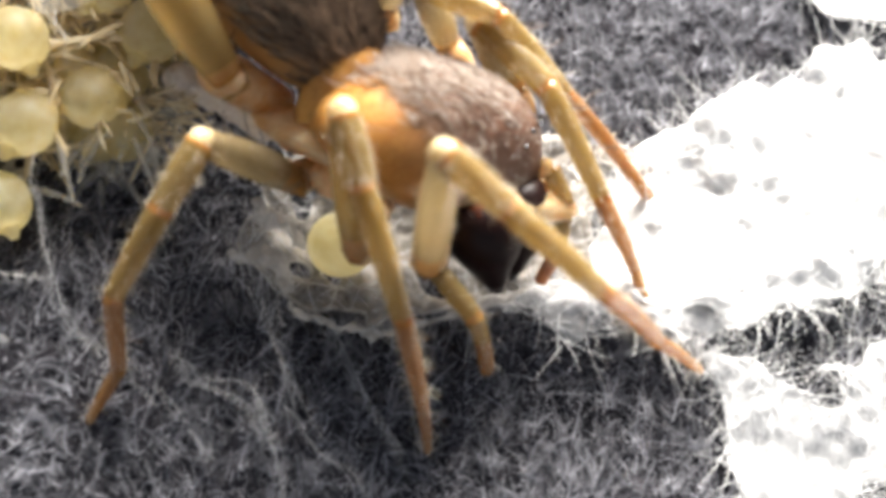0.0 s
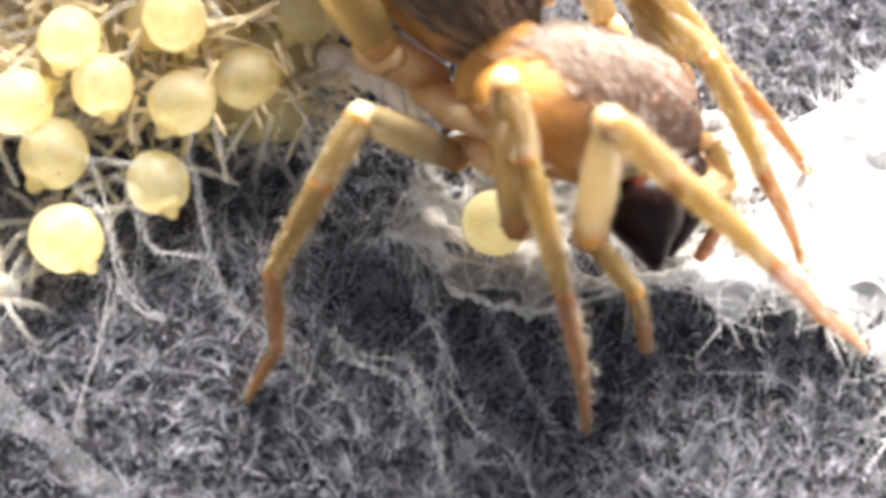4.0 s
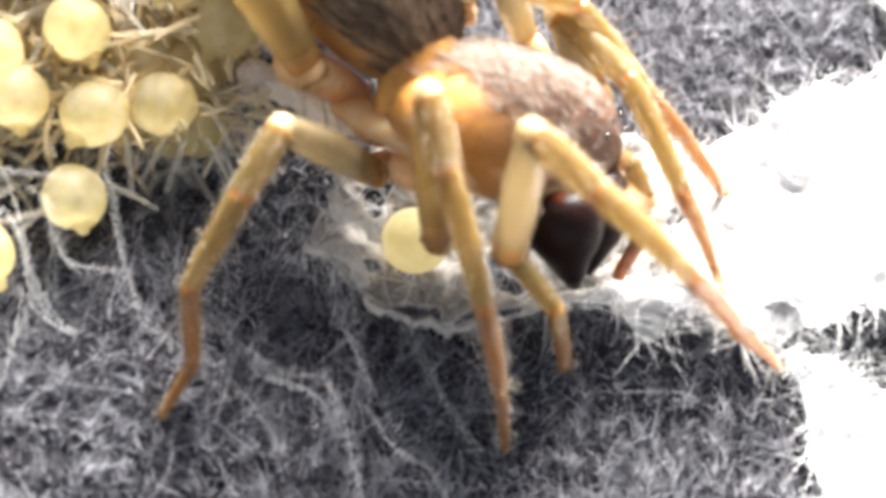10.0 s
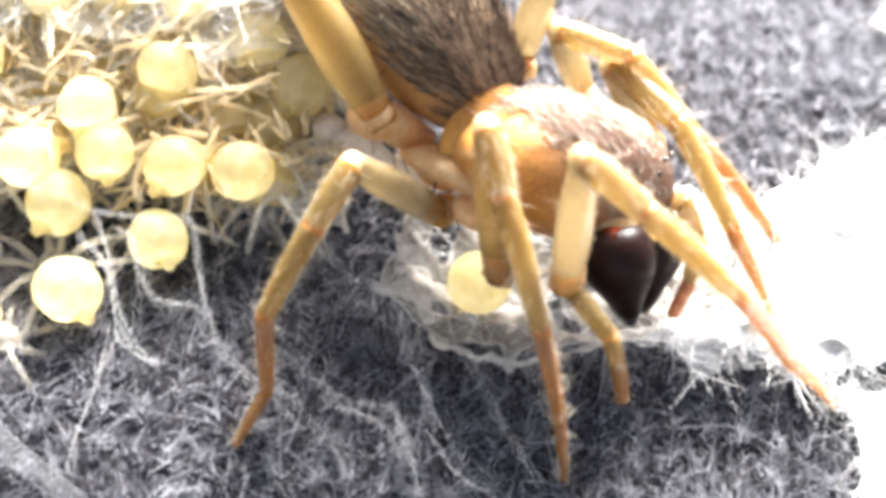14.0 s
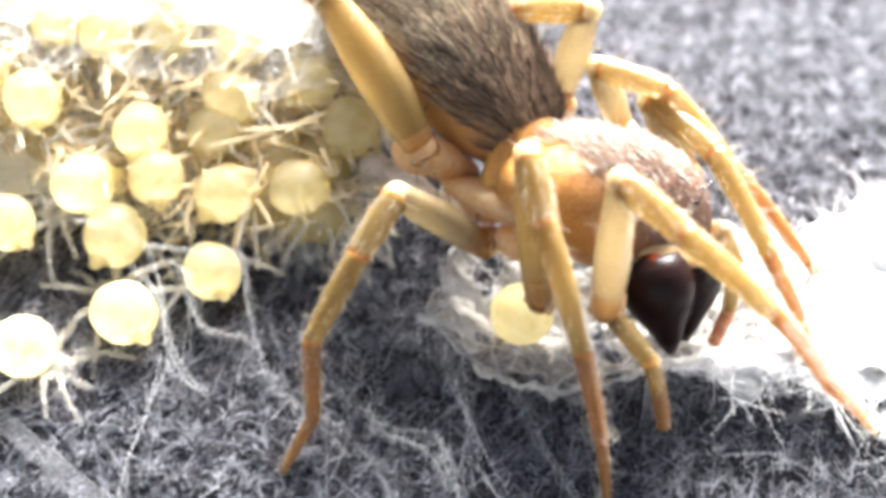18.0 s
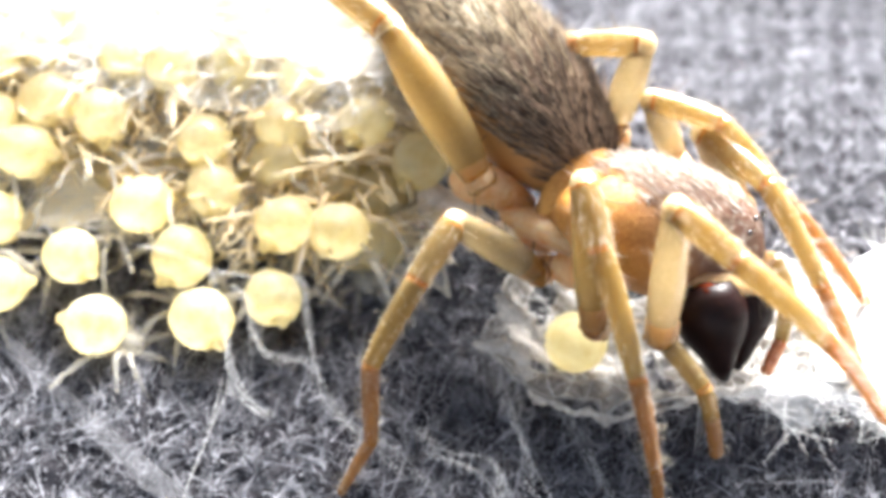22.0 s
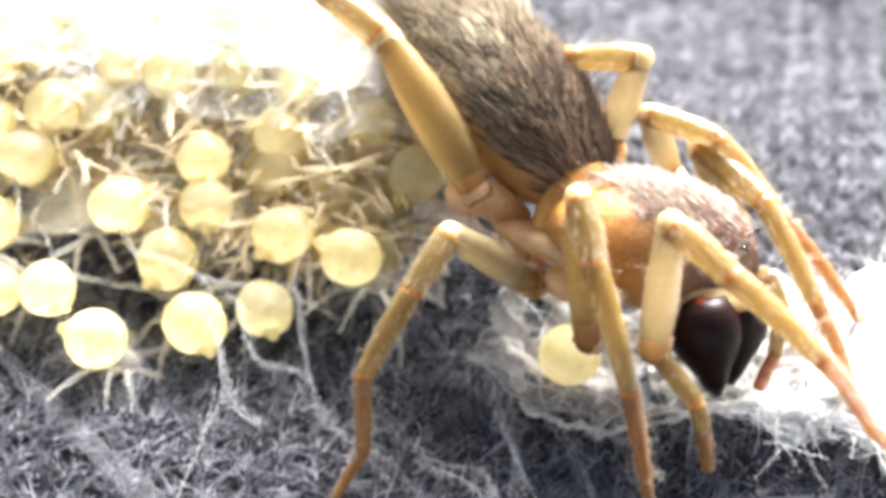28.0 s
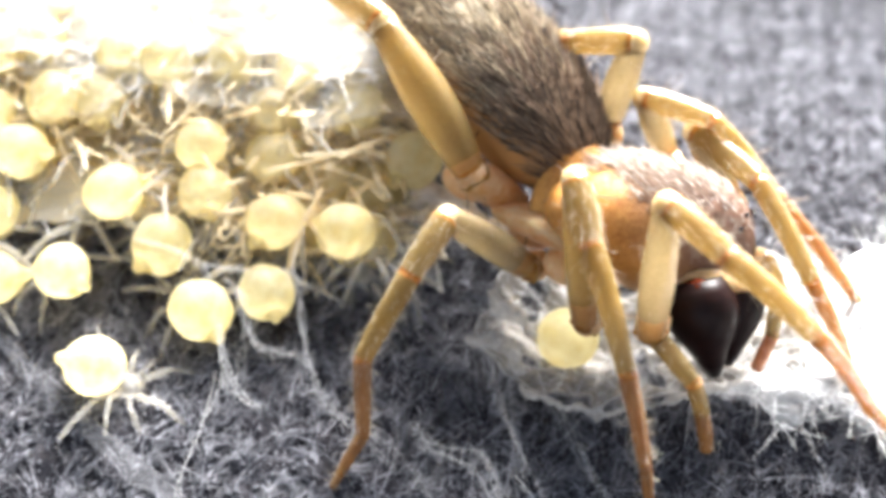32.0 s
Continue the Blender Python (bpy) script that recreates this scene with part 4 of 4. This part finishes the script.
def brood():
    rng = random.Random(4)
    rows = (("n1", -6.24, 3.02, 0.24, 200), ("n2", -5.43, 2.84, 0.17, 100), ("n3", -6.54, 2.28, -0.03, 170), ("n4", -7.06, 2.76, 0.14, 60), ("n5", -6.89, 1.32, -0.37, 250),
            ("n6", -4.78, 1.53, -0.3, 200), ("n7", -5.75, 0.68, -0.61, 140), ("n8", -4.13, 0.81, -0.56, 60), ("n9", -5.28, -0.16, -0.8, -10), ("n10", -6.75, 0.37, -0.72, 190))
    rows += (("n11", -3.77, -0.11, -0.75, 125), ("n12", -2.8, 0.19, -0.72, 110), ("n13", -2.67, 1.24, -0.4, 60), ("n14", -1.93, 1.08, -0.46, -20), ("n15", -3.74, 1.75, -0.22, 100),
             ("n16", -3.9, 2.47, 0.04, 80), ("n17", -2.79, 2.64, 0.1, 120), ("n18", -2.83, 2.21, -0.15, 220), ("n19", -1.52, 2.72, 0.13, 60), ("n20", -0.72, 2.16, -0.07, 60))
    rows += (("n21", -5.14, 3.71, 0.48, 90), ("n22", -6.3, 3.87, 0.54, 20), ("n23", -4.41, 3.54, 0.42, 150), ("n24", -3.48, 3.55, 0.43, 10), ("n25", -2.46, 3.38, 0.37, 70), ("n26", -7.05, 3.78, 0.51, 120), ("n27", -7.06, 4.6, 0.75, 0), ("n28", -6.03, 4.61, 0.75, 200))
    for i, (name, x, y, z, head) in enumerate(rows):
        BROOD[name] = young(x, y, z, head, rng.uniform(-12, 12), rng.uniform(-15, 15), rng.uniform(0.94, 1.06), i % 3)
    for i in range(210):
        x, y = rng.uniform(-8.2, -0.7), rng.uniform(0.9, 4.6)
        if y < 2.0 - 0.25 * (x + 4.5) or (x > -1.3 and y < 2.2):
            continue
        close = min((Vector((x, y)) - Vector(r[1:3])).length for r in rows)
        deep = 0.36 * ease(0.95, 0.5, close)
        young(x, y, -deep + min(-1.08 + 0.36 * y, 0.35) + rng.uniform(-0.14, 0.08), rng.uniform(0, 360), rng.uniform(-35, 35), rng.uniform(-35, 35), rng.uniform(0.88, 1.05), i % 3)


brood()
tagged(Shape().egg((1.5, -0.36, -0.95), ((0.45, 0, 0), (0, 0.43, 0.05), (0, -0.05, 0.45)), 22, 16).put("egg", [EGG]), "pale yellow egg lying in the open sac", "egg")


def heap_top(y):
    return min(-0.85 + 0.36 * max(y, -0.3), 0.75)


def cast_skins():
    """Glassy legs and shed skins that fill the heap between the young."""
    rng = random.Random(9)
    shape = Shape()
    for _ in range(2500):
        x, y = rng.uniform(-8.5, -0.5), rng.uniform(0.2, 4.4)
        if y < 1.15 - 0.35 * (x + 3.2) + 0.8 * ease(-2.6, -1.6, x):
            continue
        p = Vector((x, y, heap_top(y) - rng.uniform(-0.2 - 0.05 * ease(1.8, 3.2, y), 0.75)))
        a, lift = rng.uniform(0, 2 * math.pi), rng.uniform(-0.5, 0.5)
        d = Vector((math.cos(a), math.sin(a), lift)).normalized()
        bow = Vector((rng.uniform(-1, 1), rng.uniform(-1, 1), rng.uniform(-1, 0.6))) * 0.42
        long, r = rng.uniform(0.4, 0.9), rng.uniform(0.016, 0.04)
        pts = [p + d * long * t + bow * long * t * t for t in (0, 0.3, 0.55, 0.8, 1.0)]
        shape.tube(pts, [r, r * 1.1, r * 0.9, r * 0.85, r * 0.5], 6)
    ob = shape.put("cast_skins", [SHED])
    tagged(ob, "tangle of glassy legs and shed skins among the young", "shed skins", kind="stuff")


cast_skins()


def crumpled_skin():
    """A pale crumpled skin caught between the heap and the spider."""
    shape = Shape()
    line = [Vector(p) for p in ((-0.7, 1.85, -0.6), (-0.35, 1.72, -0.5), (0.0, 1.5, -0.5), (0.4, 1.2, -0.5), (0.8, 1.0, -0.45), (1.15, 0.85, -0.4))]
    pts, rad = [], []
    for i in range(len(line) - 1):
        for k in range(5):
            pts.append(line[i].lerp(line[i + 1], k / 5))
            rad.append(0.22 - 0.02 * i)
    shape.tube(pts, rad, 16)
    for i, v in enumerate(shape.v):
        shape.v[i] = v + 0.09 * Vector(noise.noise_vector(v * 5)) + 0.05 * Vector(noise.noise_vector(v * 13))
    shape.egg((-0.55, 1.8, -0.42), ((0.24, 0, 0), (0, 0.2, 0.06), (0, -0.06, 0.2)), 14, 10)
    tagged(shape.put("shed_skin", [SKIN]), "pale crumpled shed skin beside the heap of young", "shed skin")


crumpled_skin()


# ---- what moves ----
def move(name, *rows):
    """Keys a young spider's crawl: seconds and its place on the heap; it sways a little as it goes."""
    ob = BROOD[name]
    start = ob.matrix_basis.copy()
    turn = start.to_quaternion().to_matrix().to_4x4()
    at = {t: (x, y) for t, x, y in rows}
    x0, y0 = at.get(23, (rows[-1][1], rows[-1][2]))
    rng = random.Random(name)
    keyed = []
    for t, x, y in ((0, *rows[0][1:]), *rows):
        m = Matrix.Translation(start.translation + Vector(((x - x0) * MM, (y - y0) * MM, 0))) @ turn
        if t != 23:
            m = m @ pose(0, 0, 0, rng.uniform(-5, 5), rng.uniform(-5, 5), rng.uniform(-6, 6))
        keyed.append((t, m))
    walk(ob, keyed)


def stir(name, swing, seed):
    """The legs of a young spider feel about."""
    rng = random.Random(seed)
    for part in BROOD[name].children:
        if part.name.split(".")[0] == "leg":
            walk(part, [(t, pose(0, 0, 0, rng.uniform(-swing, swing) / 2, rng.uniform(-swing, swing), rng.uniform(-swing, swing))) for t in (0, 3, 6, 9, 12, 14, 16, 18, 20, 22, 24, 26, 28, 30, 32)])


def motions():
    walk(STRAND_OB, [(t, pose(x * MM, y * MM, 0)) for t, x, y in ((0, -0.25, -0.3), (13, -0.25, -0.3), (18, -0.25, -0.3), (21, -0.05, -0.06), (23, 0, 0), (25, 0, 0), (28, -0.06, -0.08), (32, -0.06, -0.08))])
    for k, name in enumerate(("n9", "n11", "n7", "n14", "n6", "n8", "n10", "n16")):
        stir(name, 9, k)
    move("n6", (4, -4.56, 1.15), (13, -4.62, 1.19), (18, -4.64, 1.37), (23, -4.78, 1.53), (25, -4.82, 1.58), (28, -5.05, 1.63), (32, -5.11, 1.64))
    move("n8", (4, -4.16, 0.58), (13, -4.21, 0.65), (18, -4.18, 0.72), (23, -4.13, 0.81), (25, -4.13, 0.83), (28, -4.29, 0.87), (32, -4.35, 0.89))
    move("n15", (4, -3.52, 1.33), (9, -3.51, 1.34), (13, -3.57, 1.24), (18, -3.63, 1.45), (23, -3.74, 1.74), (25, -3.73, 1.67), (28, -3.75, 1.58), (32, -3.77, 1.60))
    move("n13", (4, -2.53, 1.16), (9, -2.54, 1.19), (13, -2.64, 1.14), (18, -2.62, 1.29), (23, -2.67, 1.23), (28, -2.62, 1.20), (32, -2.71, 1.22))
    move("n14", (4, -1.67, 1.54), (9, -1.69, 1.46), (13, -1.74, 1.09), (18, -1.62, 1.43), (23, -1.93, 1.08), (25, -1.90, 0.92), (28, -1.65, 0.87), (32, -1.70, 1.11))
    move("n11", (4, -3.96, -0.63), (13, -3.97, -0.65), (18, -3.95, -0.55), (23, -3.75, -0.20), (28, -3.78, -0.16), (32, -3.70, -0.18))
    move("n9", (18, -5.24, -1.04), (23, -5.25, -0.23), (25, -5.23, -0.39), (28, -5.15, -0.46), (32, -5.07, -1.11))
    move("n7", (18, -5.71, 0.95), (23, -5.75, 0.68), (25, -5.75, 0.34), (28, -5.93, 0.35), (32, -5.75, 0.41))
    move("n16", (4, -3.89, 1.89), (9, -3.85, 1.88), (13, -3.84, 1.83), (18, -3.87, 2.09), (23, -3.90, 2.47), (28, -3.85, 2.25), (32, -3.88, 2.28))
    move("n17", (4, -2.57, 2.12), (9, -2.73, 2.14), (13, -2.81, 2.31), (18, -2.62, 2.62), (23, -2.79, 2.64), (28, -2.76, 2.64), (32, -2.82, 2.84))
    move("n2", (18, -5.41, 2.57), (23, -5.43, 2.84), (25, -5.42, 2.89), (28, -5.43, 3.11), (32, -5.43, 3.00))
    move("n1", (23, -6.24, 3.02), (25, -6.38, 2.92), (28, -6.13, 2.98), (32, -6.09, 2.95))
    move("n3", (23, -6.54, 2.28), (25, -6.42, 2.18), (28, -6.49, 2.28), (32, -6.54, 2.17))
    move("n19", (18, -1.48, 2.86), (23, -1.52, 2.72), (28, -1.44, 2.92), (32, -1.57, 2.92))
    move("n20", (4, -0.92, 2.31), (18, -0.90, 2.24), (23, -0.72, 2.16), (28, -0.73, 2.13), (32, -0.71, 2.12))
    move("n12", (4, -2.84, 0.15), (9, -2.79, 0.14), (13, -2.84, 0.12), (18, -2.80, 0.15), (23, -2.79, 0.15), (28, -2.82, 0.13), (32, -2.79, 0.15))


motions()
